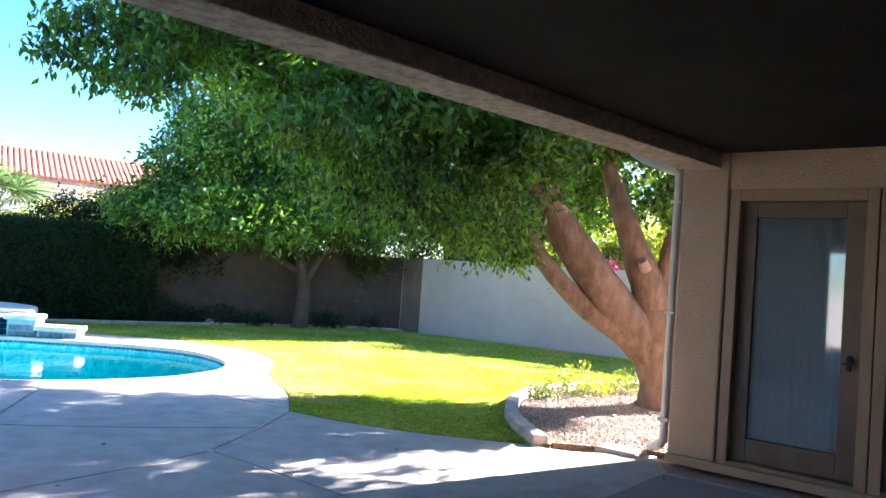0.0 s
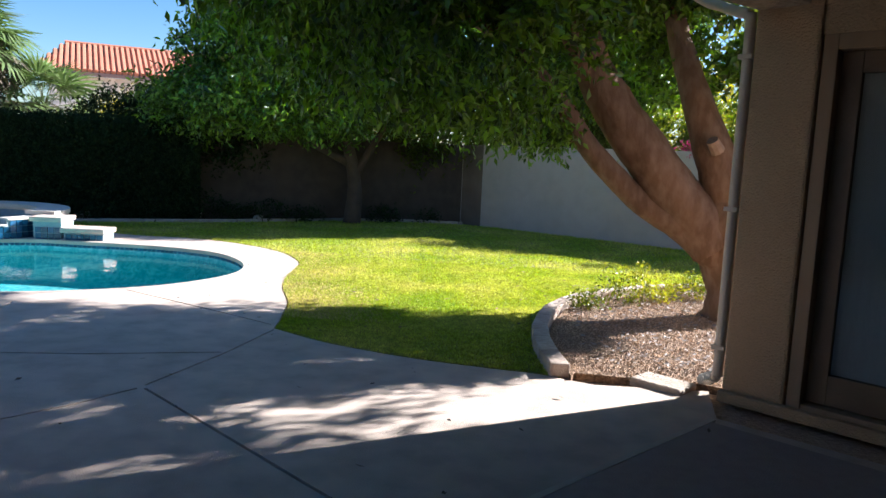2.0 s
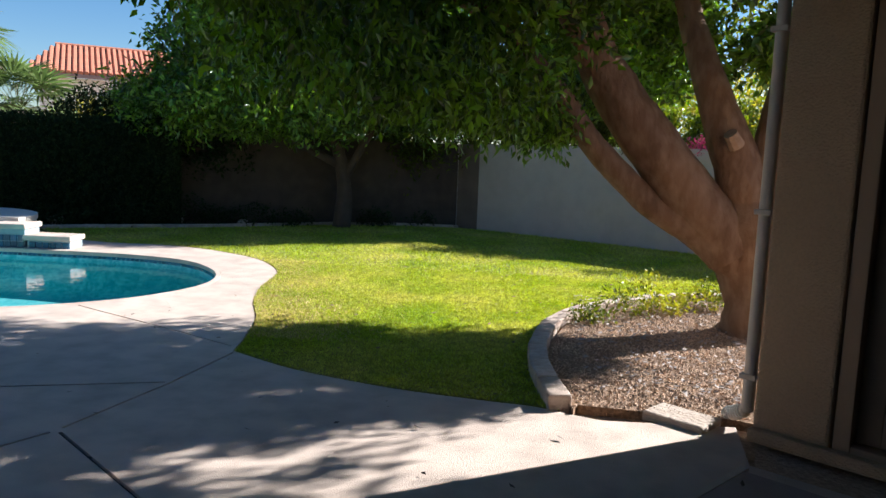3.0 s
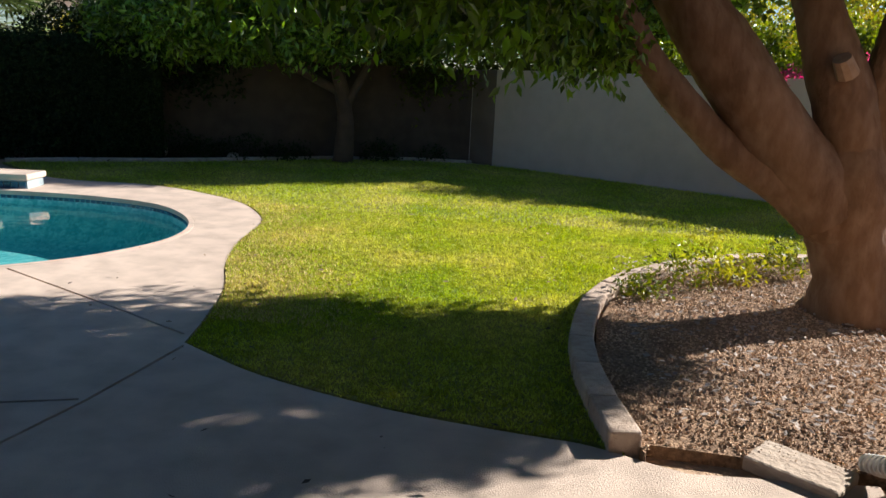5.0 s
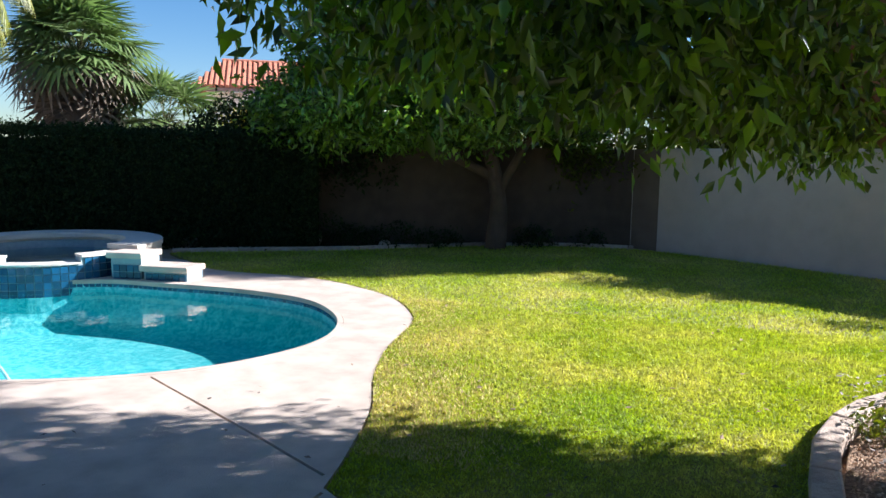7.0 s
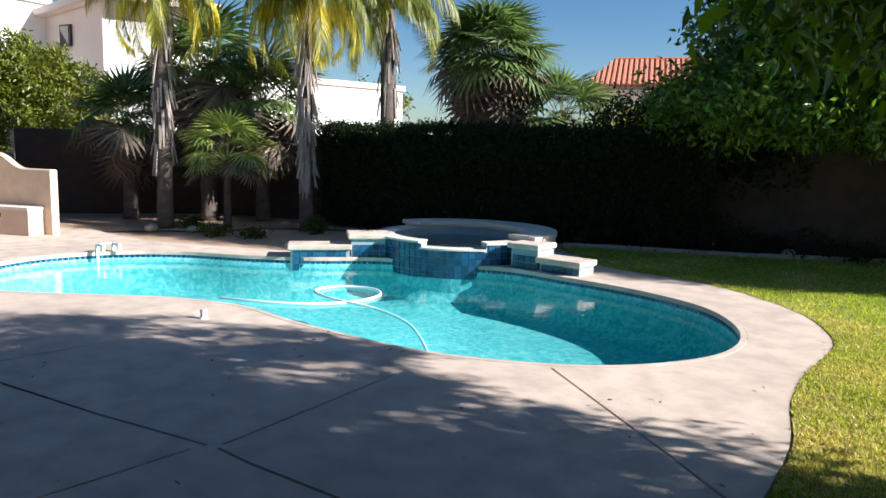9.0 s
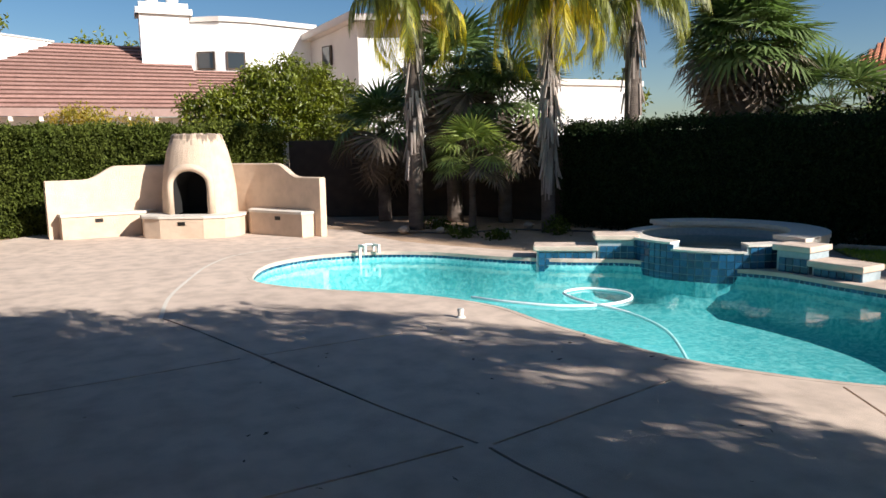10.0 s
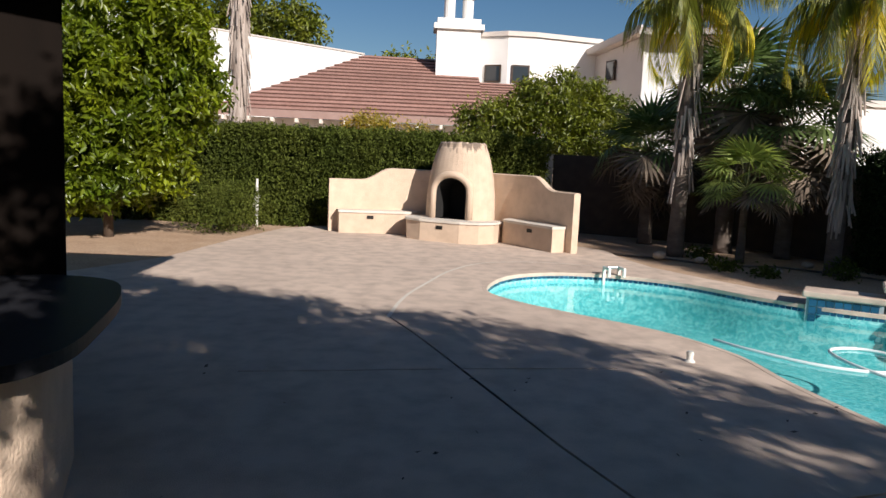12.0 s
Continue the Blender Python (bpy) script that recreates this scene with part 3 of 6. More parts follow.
LAWN = ([tuple(p) for p in smooth_line(LAWN_SOUTH, 4)] + [tuple(p) for p in smooth_line(LAWN_WEST, 4)]
        + [(-8.1, 14.7), (-6.9, 15.5), (-5.7, 16.2), (-3.6, 18.0), (-2.2, 18.6), (-0.9, 18.75), (0.0, 18.4), (2.2, 17.0), (4.2, 15.7), (5.3, 14.9), (5.9, 14.1), (5.8, 13.2), (5.5, 12.5), (4.95, 11.75)]
        + [(4.2, 11.6), (3.2, 11.35), (2.35, 11.05), (1.5, 10.3), (1.05, 9.5), (0.9, 8.8), (0.85, 8.2), (0.9, 7.6)])
PLANTER = [(1.0, 7.05), (0.9, 7.6), (0.85, 8.2), (0.9, 8.8), (1.05, 9.5), (1.5, 10.3), (2.35, 11.05), (3.2, 11.35), (4.2, 11.6), (4.95, 11.75)]

# ground sheet with the pool cut out of it
big = [(-400, -400), (400, -400), (400, 400), (-400, 400)]
setting("ground", sheet(big, [offset_loop(POOL, 0.12)], -0.03), M["soil"], "bare reddish desert soil of the yard and beyond", "ground")

# deck with its control joints
JOINTS = [
    [(-1.47, 7.8), (-1.56, 7.0), (-1.73, 6.12)],
    [(-1.75, 6.05), (-1.95, 5.67), (-2.6, 4.78), (-3.4, 3.9)],
    [(-1.6, 7.0), (-2.5, 6.68), (-3.45, 6.46), (-3.72, 6.42)],
    [(-1.70, 6.06), (-0.14, 4.86), (1.2, 3.85)],
    [(-3.57, 9.02), (-2.14, 8.29), (-1.56, 7.98)],
    [(-3.80, 6.39), (-4.63, 6.08), (-6.44, 5.5), (-7.2, 5.25), (-8.0, 4.95)],
    [(-3.75, 6.46), (-3.95, 7.2), (-4.2, 8.1)],
    [(-3.80, 6.30), (-3.72, 5.7), (-3.66, 5.1), (-3.6, 4.4)],
    [(-5.9, 3.9), (-5.99, 4.6), (-6.08, 5.1), (-6.13, 5.45)],
    [(-6.15, 5.58), (-6.22, 6.2), (-6.3, 6.9)],
]


def groove(pts, w=0.011):
    L_ = [Vector(p) for p in pts]
    left, right = [], []
    for i, p in enumerate(L_):
        t = (L_[min(i + 1, len(L_) - 1)] - L_[max(i - 1, 0)]).normalized()
        nrm = Vector((-t.y, t.x))
        left.append(tuple(p + nrm * w))
        right.append(tuple(p - nrm * w))
    return left + right[::-1]


COPING_OUT = offset_loop(POOL, 0.30)
DECK = ([(2.05, 7.0), (1.25, 6.93), (1.06, 7.0)] + [(p[0], p[1] - 0.02) for p in smooth_line(LAWN_SOUTH, 4)][1:] + [(p[0] - 0.02, p[1]) for p in smooth_line(LAWN_WEST, 4)]
        + [(-7.2, 14.1), (-8.6, 14.2), (-9.9, 13.3), (-10.0, 12.2), (-9.5, 11.3), (-9.95, 10.65), (-10.6, 10.2), (-11.5, 9.65), (-12.4, 9.2), (-13.4, 9.0), (-14.6, 8.95), (-16.4, 7.5), (-17.4, 3.2), (-16.3, 2.4), (-14.0, 1.9), (-11.5, 1.5), (-10.0, 0.8), (-9.3, -0.4),
           (-9.3, -3.0), (-2.0, -6.0), (4.5, -1.5), (3.5, 5.33), (1.97, 6.42)])
setting("pavement_deck", sheet(DECK, [offset_loop(POOL, 0.05)] + [groove(j) for j in JOINTS], 0.0, -0.025), M["deck"], "pale textured concrete pool deck with cut joints", "pool deck")
setting("pavement_joint_bed", sheet(offset_loop(DECK, -0.03), [offset_loop(POOL, 0.33)], -0.018), M["joint"], "dark bed under the joints of the deck", "pavement joint")
setting("pavement_coping", band(offset_loop(POOL, -0.015), offset_loop(POOL, 0.049), -0.05, 0.002), M["deck"], "off-white cantilevered pool coping", "pool coping", smooth=False)

setting("pavement_seam", sheet(groove([tuple(p) for p in smooth_line([(-7.9, 4.95), (-9.0, 5.1), (-10.1, 5.4), (-11.3, 5.8), (-12.2, 6.4), (-12.5, 7.4), (-12.2, 8.4)], 5)], 0.022), [], 0.004), M["coping"], "pale filled seam in the deck", "pavement seam")

# patio slab joint: a slim metal drain lip from the post towards the house
setting("pavement_patio", sheet([(1.9, 6.32), (0.76, 4.93), (-2.1, 1.45), (-3.4, -0.2), (-2.0, -5.5), (4.2, -1.4), (3.4, 5.2)], [], 0.012, -0.02), M["slab"], "brown-pink sealed concrete patio floor", "patio floor")
setting("pavement_expansion_strip", sheet(groove([(1.93, 6.36), (0.76, 4.96), (-2.1, 1.5), (-3.4, -0.15)], 0.02), [], 0.014, -0.02), M["spout"], "pale strip along the patio floor's edge", "expansion joint")

# pool shell and water
DEPTH = 0.62
pool_in = offset_loop(POOL, 0.0)
pool_low = offset_loop(POOL, -0.35)
bm = bmesh.new()
va = [bm.verts.new((x, y, -0.02)) for x, y in pool_in]
vb = [bm.verts.new((x, y, -DEPTH + 0.35)) for x, y in offset_loop(POOL, -0.04)]
vc = [bm.verts.new((x, y, -DEPTH + 0.08)) for x, y in offset_loop(POOL, -0.16)]
vd = [bm.verts.new((x, y, -DEPTH)) for x, y in pool_low]
for r0, r1 in ((va, vb), (vb, vc), (vc, vd)):
    for i in range(len(POOL)):
        j = (i + 1) % len(POOL)
        bm.faces.new((r0[i], r0[j], r1[j], r1[i]))
bm.faces.new(vd)
shell = setting("water_pool_shell", bm, M["plaster"], "aqua plastered walls and floor of the pool with painted ripple light", "swimming pool", smooth=True)
setting("water_pool", sheet(offset_loop(POOL, 0.01), [], -0.13), M["water"], "clear turquoise pool water with small ripples", "pool water").visible_shadow = False

# ---- yard walls ----
setting("wall_corner_block", B(-1.25, -0.75, 19.25, 19.6, -0.03, 1.86), M["wall"], "corner of the painted block wall", "garden wall")
wall_run("wall_north", (12.5, 10.55), (-0.5, 18.928), 0.2, -0.03, 1.88, M["wall"], "grey-beige stuccoed garden wall")
wall_run("wall_corner_return", (-0.5, 18.928), (-1.0, 19.25), 0.2, -0.03, 1.87, M["wallc"], "brown end of the garden wall at the corner, toned as half shade")
wall_run("wall_west", (-1.0, 19.25), (-16.6, 12.4), 0.2, -0.03, 1.86, M["wallb"], "brown garden wall behind the palms, darkened to stand for shade")
wall_run("wall_southwest", (-18.6, 8.6), (-19.2, -8.0), 0.2, -0.03, 1.86, M["wall"], "stuccoed garden wall behind the hedge")
wall_run("wall_south", (-19.2, -8.0), (-4.0, -14.0), 0.2, -0.03, 1.86, M["wall"], "stuccoed garden wall at the side of the yard")
wall_run("wall_link", (-16.6, 12.4), (-18.6, 8.6), 0.2, -0.03, 1.86, M["wallb"], "brown garden wall beside the palms, darkened to stand for shade")

# ---- the house and patio ----
C0 = (2.08, 6.80)
US = Vector((0.73, 0.684)).normalized()
UN = Vector((-US.y, US.x))
VS = Vector((0.79, -0.613)).normalized()
h_ang = math.degrees(math.atan2(VS.y, VS.x))
b_ang = math.degrees(math.atan2(US.y, US.x))


def on_beam(s, o=0.0):
    return (C0[0] - US.x * s + UN.x * o, C0[1] - US.y * s + UN.y * o)


# column at the end of the beam
col = setting("wall_post", B(0, 0.41, 0.0, 0.42, 0.0, 2.95, bevel=0.02), M["stucco"], "tan stuccoed wall end that carries the patio beam", "post")
col.matrix_basis = pose(C0[0], C0[1], 0, 0, 0, h_ang)
bm = bmesh.new()
box(bm, 0, 4.5, -0.07, 0.0, 0.012, 0.09, bevel=0.012)
ob = setting("baseboard_curb", bm, M["stucco"], "low stuccoed curb along the foot of the glazed wall", "curb")
ob.matrix_basis = pose(C0[0], C0[1], 0, 0, 0, h_ang)
# door wall: header above, sill below, mullions between the glazed panels
bm = bmesh.new()
box(bm, 0.41, 4.6, 0.02, 0.42, 2.42, 2.85)
box(bm, 2.67, 4.6, 0.02, 0.42, 0.0, 2.42)
box(bm, 0.41, 2.67, 0.36, 0.42, 0.0, 2.42)
ob = setting("wall_door_side", bm, M["stucco"], "shaded tan stuccoed house wall above the doors", "house wall")
ob.matrix_basis = pose(C0[0], C0[1], 0, 0, 0, h_ang)


def glazed_door(name, x0):
    """A full-height door with one tall glass pane and a white shade behind it."""
    ob = tagged(new(name), "tan-brown glazed patio door with white shade drawn", "door", kind="structure")
    base = Vector((*C0, 0)) + Vector((VS.x, VS.y, 0)) * x0
    ob.matrix_basis = pose(base.x, base.y, 0, 0, 0, h_ang)
    bm = bmesh.new()
    w = 1.12
    for a in ((0.09, 0.21, 0.1, 0.15, 0.12, 2.32), (w - 0.23, w - 0.09, 0.1, 0.15, 0.12, 2.32), (0.21, w - 0.23, 0.1, 0.15, 2.19, 2.32), (0.21, w - 0.23, 0.1, 0.15, 0.12, 0.315)):
        box(bm, *a, bevel=0.006)
    part("door_leaf", bm, M["doorpaint"], ob, "tan-brown painted door stiles and rails")
    bm = bmesh.new()
    box(bm, 0.0, 0.085, 0.02, 0.22, 0.0, 2.42, bevel=0.006)
    box(bm, w - 0.085, w, 0.02, 0.22, 0.0, 2.42, bevel=0.006)
    box(bm, 0.085, w - 0.085, 0.02, 0.22, 2.325, 2.42, bevel=0.006)
    box(bm, 0.085, w - 0.085, 0.03, 0.22, 0.0, 0.11, bevel=0.006)
    part("door_frame", bm, M["trimwood"], ob, "tan painted wooden door casing")
    p = part("pane", B(0.2, w - 0.22, 0.12, 0.126, 0.3, 2.2), M["glass"], ob, "clear glass pane")
    p.visible_shadow = False
    bm = bmesh.new()
    n = 22
    for i in range(n):
        x = 0.2 + (w - 0.42) * i / n
        bm.faces.new([bm.verts.new(c) for c in ((x, 0.16 + 0.006 * (i % 2), 0.3), (x + (w - 0.42) / n, 0.16 + 0.006 * ((i + 1) % 2), 0.3), (x + (w - 0.42) / n, 0.16 + 0.006 * ((i + 1) % 2), 2.2), (x, 0.16 + 0.006 * (i % 2), 2.2))])
    part("door_shade", bm, M["blind"], ob, "white fabric shade", smooth=True)
    bm = bmesh.new()
    box(bm, w - 0.18, w - 0.15, 0.05, 0.1, 0.98, 1.1, bevel=0.005)
    box(bm, w - 0.2, w - 0.13, 0.03, 0.05, 1.03, 1.05, bevel=0.005)
    part("door_handle", bm, M["iron"], ob, "dark metal handle")
    return ob


glazed_door("door_1", 0.42)
glazed_door("door_2", 1.55)

# the rest of the house closes the patio on the far side
wall_run("wall_house_east", (5.75, 4.2), (6.5, -7.5), 0.25, 0.0, 2.85, M["stucco"], "shaded stuccoed house wall", "house wall")
wall_run("wall_house_south", (6.5, -7.5), (-6.0, -7.5), 0.25, 0.0, 2.85, M["stucco"], "shaded stuccoed house wall", "house wall")
# beam
bm = bmesh.new()
LB = 13.0
box(bm, -LB, 0.04, -0.34, 0.0, 2.6, 2.86, bevel=0.015)
ob = setting("trim_beam", bm, M["beam"], "rough stuccoed patio beam", "beam")
ob.matrix_basis = pose(C0[0], C0[1], 0, 0, 0, b_ang)
setting("ceiling", sheet([on_beam(-0.2, -0.3), (8.3, 2.3), (8.3, -8.8), (-7.3, -8.8), on_beam(LB - 0.2, -0.3)], [], 2.74, 2.80), M["ceiling"], "patio ceiling coloured near black for the shade under the roof", "ceiling")
setting("roof_patio", sheet([on_beam(-0.5, 0.12), (8.6, 2.6), (8.6, -9.1), (-7.8, -9.1), on_beam(LB + 0.2, 0.12)], [], 2.98, 2.864), M["beam"], "flat stuccoed patio roof edge", "roof")


# Unseen roof, added to throw shade on the post and the deck.
setting("roof_barbecue", sheet([(-3.0, 2.1), (-3.7, 4.7), (-6.8, 4.7), (-6.8, -1.6), (-5.4, -0.2)], [], 3.12, 2.96), M["wood"], "unseen flat roof added to shade the barbecue post and deck", "roof")

# gutter and downspout
gut = thing("downspout", "painted metal gutter outlet and ribbed downspout on the post", "downspout", (C0[0], C0[1], 0), h_ang)
bm = bmesh.new()
sp = [(-0.62, 0.30, 2.84), (-0.45, 0.25, 2.74), (-0.3, 0.14, 2.68), (-0.16, 0.08, 2.62), (-0.06, 0.03, 2.58), (-0.045, 0.03, 2.48), (-0.045, 0.03, 1.4), (-0.045, 0.03, 0.28), (-0.06, 0.05, 0.17), (-0.14, 0.12, 0.09), (-0.22, 0.19, 0.06)]
tube(bm, [(*p[:3], 0.036) for p in smooth_line(sp, 5)], 12)
part("pipe", bm, M["spout"], gut, "tan painted pipe", smooth=True)
for z in (0.35, 1.3, 2.3):
    part("strap", B(-0.095, 0.0, -0.012, 0.075, z, z + 0.03, bevel=0.003), M["spout"], gut, "metal strap")
bm = bmesh.new()
for i in range(7):
    p = Vector((-0.08 - i * 0.022, 0.068 + i * 0.019, 0.14 - i * 0.013))
    tube(bm, [(*(p), 0.044), (*(p + Vector((-0.008, 0.007, -0.003))), 0.044)], 12)
part("elbow", bm, M["white"], gut, "ribbed plastic elbow")
blk = new("splash_block", mesh_of("splash_block", B(-0.2, 0.2, -0.13, 0.13, -0.03, 0.04, bevel=0.015), M["boulder"]))
tagged(blk, "worn concrete splash block under the downspout", "splash block")
blk.matrix_basis = pose(1.74, 7.05, 0.0, 0, 0, h_ang + 180)

# ---- planter and lawn ----
setting("ground_planter", sheet([(1.1, 7.1), (2.06, 7.04), (2.4, 6.9), (5.5, 5.3), (11.5, 6.0), (11.5, 11.0), (6.7, 14.1), (6.15, 14.2), (6.0, 13.2), (5.7, 12.4), (5.1, 11.7)] + [(x + 0.08, y - 0.05) for x, y in PLANTER[::-1][1:]], [], 0.03, -0.03), M["gravel"], "tan crushed gravel and dry leaves under the tree", "gravel bed")
setting("ground_lawn", sheet(LAWN, [], 0.0, -0.03), M["lawn"], "yellow-green patchy lawn", "lawn")


def blades(name, n, region, size, seed, inside):
    rng = np.random.default_rng(seed)
    x0, x1, y0, y1 = region
    P_ = rng.uniform((x0, y0), (x1, y1), (n, 2))
    P_ = P_[inside(P_)]
    k = len(P_)
    an = rng.uniform(0, 2 * math.pi, k)
    h = size * rng.uniform(0.6, 1.3, k)
    w = 0.006 + 0.004 * rng.random(k)
    lean = rng.normal(size=(k, 2)) * 0.5
    b = np.c_[P_, np.full(k, -0.004)]
    s = np.c_[np.cos(an), np.sin(an), np.zeros(k)] * w[:, None]
    tip = b + np.c_[lean * h[:, None], h]
    V_ = np.stack([b - s, b + s, tip], 1).reshape(-1, 3)
    me = bpy.data.meshes.new(name)
    me.vertices.add(3 * k)
    me.vertices.foreach_set("co", V_.ravel())
    me.loops.add(3 * k)
    me.loops.foreach_set("vertex_index", np.arange(3 * k, dtype=np.int32))
    me.polygons.add(k)
    me.polygons.foreach_set("loop_start", (np.arange(k) * 3).astype(np.int32))
    me.polygons.foreach_set("loop_total", np.full(k, 3, np.int32))
    me.update(calc_edges=True)
    me.materials.append(M["blade"])
    return me


def in_poly(poly):
    A = np.array(poly)
    Bq = np.roll(A, -1, 0)

    def f(P_):
        c = np.zeros(len(P_), bool)
        for (x1, y1), (x2, y2) in zip(A, Bq):
            if y1 == y2:
                continue
            hit = ((y1 > P_[:, 1]) != (y2 > P_[:, 1])) & (P_[:, 0] < (x2 - x1) * (P_[:, 1] - y1) / (y2 - y1) + x1)
            c ^= hit
        return c
    return f


setting("grass_near", blades("grass_near", 260000, (-3.0, 3.2, 7.0, 12.5), 0.022, 3, in_poly(LAWN)), None, "short yellow-green grass blades", "grass", kind="stuff")
setting("grass_far", blades("grass_far", 200000, (-8, 6, 10.0, 18.8), 0.035, 4, in_poly(LAWN)), None, "short grass blades farther out", "grass", kind="stuff")


dry = blades("grass_dry", 60000, (-2.9, -0.4, 8.3, 12.6), 0.026, 6, in_poly(LAWN))
dry.materials[0] = M["straw"]
co_ = np.empty(len(dry.vertices) * 3)
dry.vertices.foreach_get("co", co_)
tri = co_.reshape(-1, 3, 3)
west = np.interp(tri[:, 0, 1], [8.3, 9.0, 9.7, 10.5, 11.3, 11.85, 12.55], [-1.56, -1.75, -2.05, -2.28, -2.4, -2.6, -3.1])
thin = np.random.default_rng(8).random(len(tri)) > np.clip(1.15 - (tri[:, 0, 0] - west) / 0.9, 0.04, 0.8)
tri[thin, 2, 2] = -0.01
dry.vertices.foreach_set("co", tri.ravel())
setting("grass_dry", dry, None, "dry straw-coloured grass at the lawn's worn edge", "grass", kind="stuff")


def curb_run(name, pts, label, w=0.1, h=0.12, seg=0.45):
    """A garden edging of separate cast blocks along a line."""
    root = tagged(new(name), label, "garden edging", kind="structure")
    line = [Vector(p[:2]) for p in smooth_line(pts, 8)]
    acc, last, pieces, cur = 0.0, line[0], [], [line[0]]
    for p in line[1:]:
        acc += (p - last).length
        cur.append(p)
        last = p
        if acc >= seg:
            pieces.append(cur)
            cur, acc = [p], 0.0
    if len(cur) > 1:
        pieces.append(cur)
    for c in pieces:
        a, b = c[0], c[-1]
        d = b - a
        L_ = d.length
        me_ = mesh_of("block", B(0.006, L_ - 0.006, -w / 2, w / 2, -0.03, h + 0.004 * random.uniform(-1, 1), bevel=0.014), M["curb"])
        o = part("block", me_, None, root)
        o.matrix_basis = pose(a.x, a.y, 0, 0, 0, math.degrees(math.atan2(d.y, d.x)))
    return root


curb_run("pavement_planter_curb", PLANTER, "worn terracotta-tinted concrete edging blocks round the tree bed", w=0.15, h=0.10, seg=0.40)
curb_run("pavement_lawn_curb", [(-8.1, 14.75), (-6.9, 15.6), (-5.7, 16.3), (-3.6, 18.1), (-2.2, 18.7), (-0.9, 18.85)], "low concrete edging at the back of the lawn", w=0.12, h=0.06, seg=0.9)
curb_run("pavement_bed_curb", [(4.95, 11.75), (5.5, 12.5), (5.85, 13.2), (5.95, 14.1)], "low concrete edging by the garden wall", w=0.12, h=0.06, seg=0.6)

# ---- the big tree ----
rt = np.random.default_rng(11)
tree = thing("tree", "old shade tree with a leaning pale trunk and wide green crown", "tree", (2.9, 9.55, 0.02))


def rel(p, o=(2.9, 9.55, 0.02)):
    return (p[0] - o[0], p[1] - o[1], p[2] - o[2], *p[3:])


BRANCHES = [
    [(2.9, 9.55, 0.0, 0.40), (2.88, 9.52, 0.12, 0.33), (2.83, 9.5, 0.4, 0.28), (2.74, 9.48, 0.7, 0.28), (2.70, 9.47, 0.95, 0.29), (2.66, 9.47, 1.2, 0.24), (2.62, 9.47, 1.4, 0.12)],
    [(2.66, 9.46, 0.7, 0.22), (2.22, 9.40, 0.98, 0.15), (1.72, 9.33, 1.28, 0.125), (1.2, 9.2, 1.78, 0.11), (0.85, 9.1, 2.25, 0.09), (0.3, 8.9, 2.75, 0.07), (-0.5, 8.6, 3.1, 0.04)],
    [(2.58, 9.45, 0.8, 0.26), (2.14, 9.41, 1.32, 0.26), (1.68, 9.36, 1.87, 0.24), (1.3, 9.3, 2.4, 0.2), (1.05, 9.2, 3.0, 0.155), (0.95, 9.1, 3.6, 0.11), (0.9, 8.9, 4.3, 0.07)],
    [(1.3, 9.28, 2.3, 0.10), (0.9, 9.0, 2.9, 0.09), (0.5, 8.8, 3.45, 0.08), (-0.2, 8.4, 3.7, 0.05), (-1.2, 7.9, 3.7, 0.03)],
    [(2.75, 9.5, 0.85, 0.25), (2.6, 9.5, 1.5, 0.22), (2.35, 9.6, 2.2, 0.16), (2.1, 9.8, 3.0, 0.11), (1.9, 10.0, 3.9, 0.08), (1.8, 10.3, 4.6, 0.05)],
    [(2.82, 9.5, 0.85, 0.22), (2.86, 9.55, 1.6, 0.18), (2.95, 9.6, 2.3, 0.12), (3.1, 9.7, 3.1, 0.10), (3.3, 9.9, 4.0, 0.07)],
    [(2.85, 9.52, 0.95, 0.16), (3.08, 9.6, 1.6, 0.12), (3.12, 9.8, 2.1, 0.09), (3.5, 10.1, 3.0, 0.07), (4.0, 10.6, 3.8, 0.05)],
    [(1.2, 9.2, 3.0, 0.07), (0.3, 8.7, 3.35, 0.055), (-0.6, 8.0, 3.5, 0.045), (-1.5, 7.2, 3.3, 0.03)],
    [(1.0, 9.1, 3.4, 0.06), (0.7, 7.9, 3.9, 0.05), (0.4, 6.8, 4.0, 0.03)],
]
bm = bmesh.new()
tube(bm, [rel(p) for p in smooth_line(BRANCHES[0], 5)], 18, 0.10, 1)
part("trunk", bm, M["bark"], tree, "pale brown trunk, sunlit at its edge", smooth=True)
for i, l in enumerate(BRANCHES[1:]):
    bm = bmesh.new()
    tube(bm, [rel(p) for p in smooth_line(l, 6)], 14 if i < 5 else 9, 0.12, i + 2)
    part("limb", bm, M["bark"], tree, "", smooth=True)
bm = bmesh.new()
tube(bm, [rel(p) for p in smooth_line([(3.02, 9.35, 0.05, 0.09), (3.1, 9.1, 0.07, 0.06), (3.1, 8.85, 0.05, 0.045), (3.05, 8.62, 0.0, 0.03)], 4)], 9, 0.15, 20)
part("root", bm, M["bark"], tree, "bare surface root", smooth=True)
for p, d in (((1.0, 9.02, 3.15), (-0.2, -0.9, 0.1)), ((2.5, 9.3, 1.75), (-0.5, -0.4, 0.7))):
    bm = bmesh.new()
    d = Vector(d).normalized()
    a = Vector(rel(p))
    tube(bm, [(*a, 0.075), (*(a + d * 0.14), 0.06)], 10)
    part("stub", bm, M["cutwood"], tree, "pale sawn branch end")
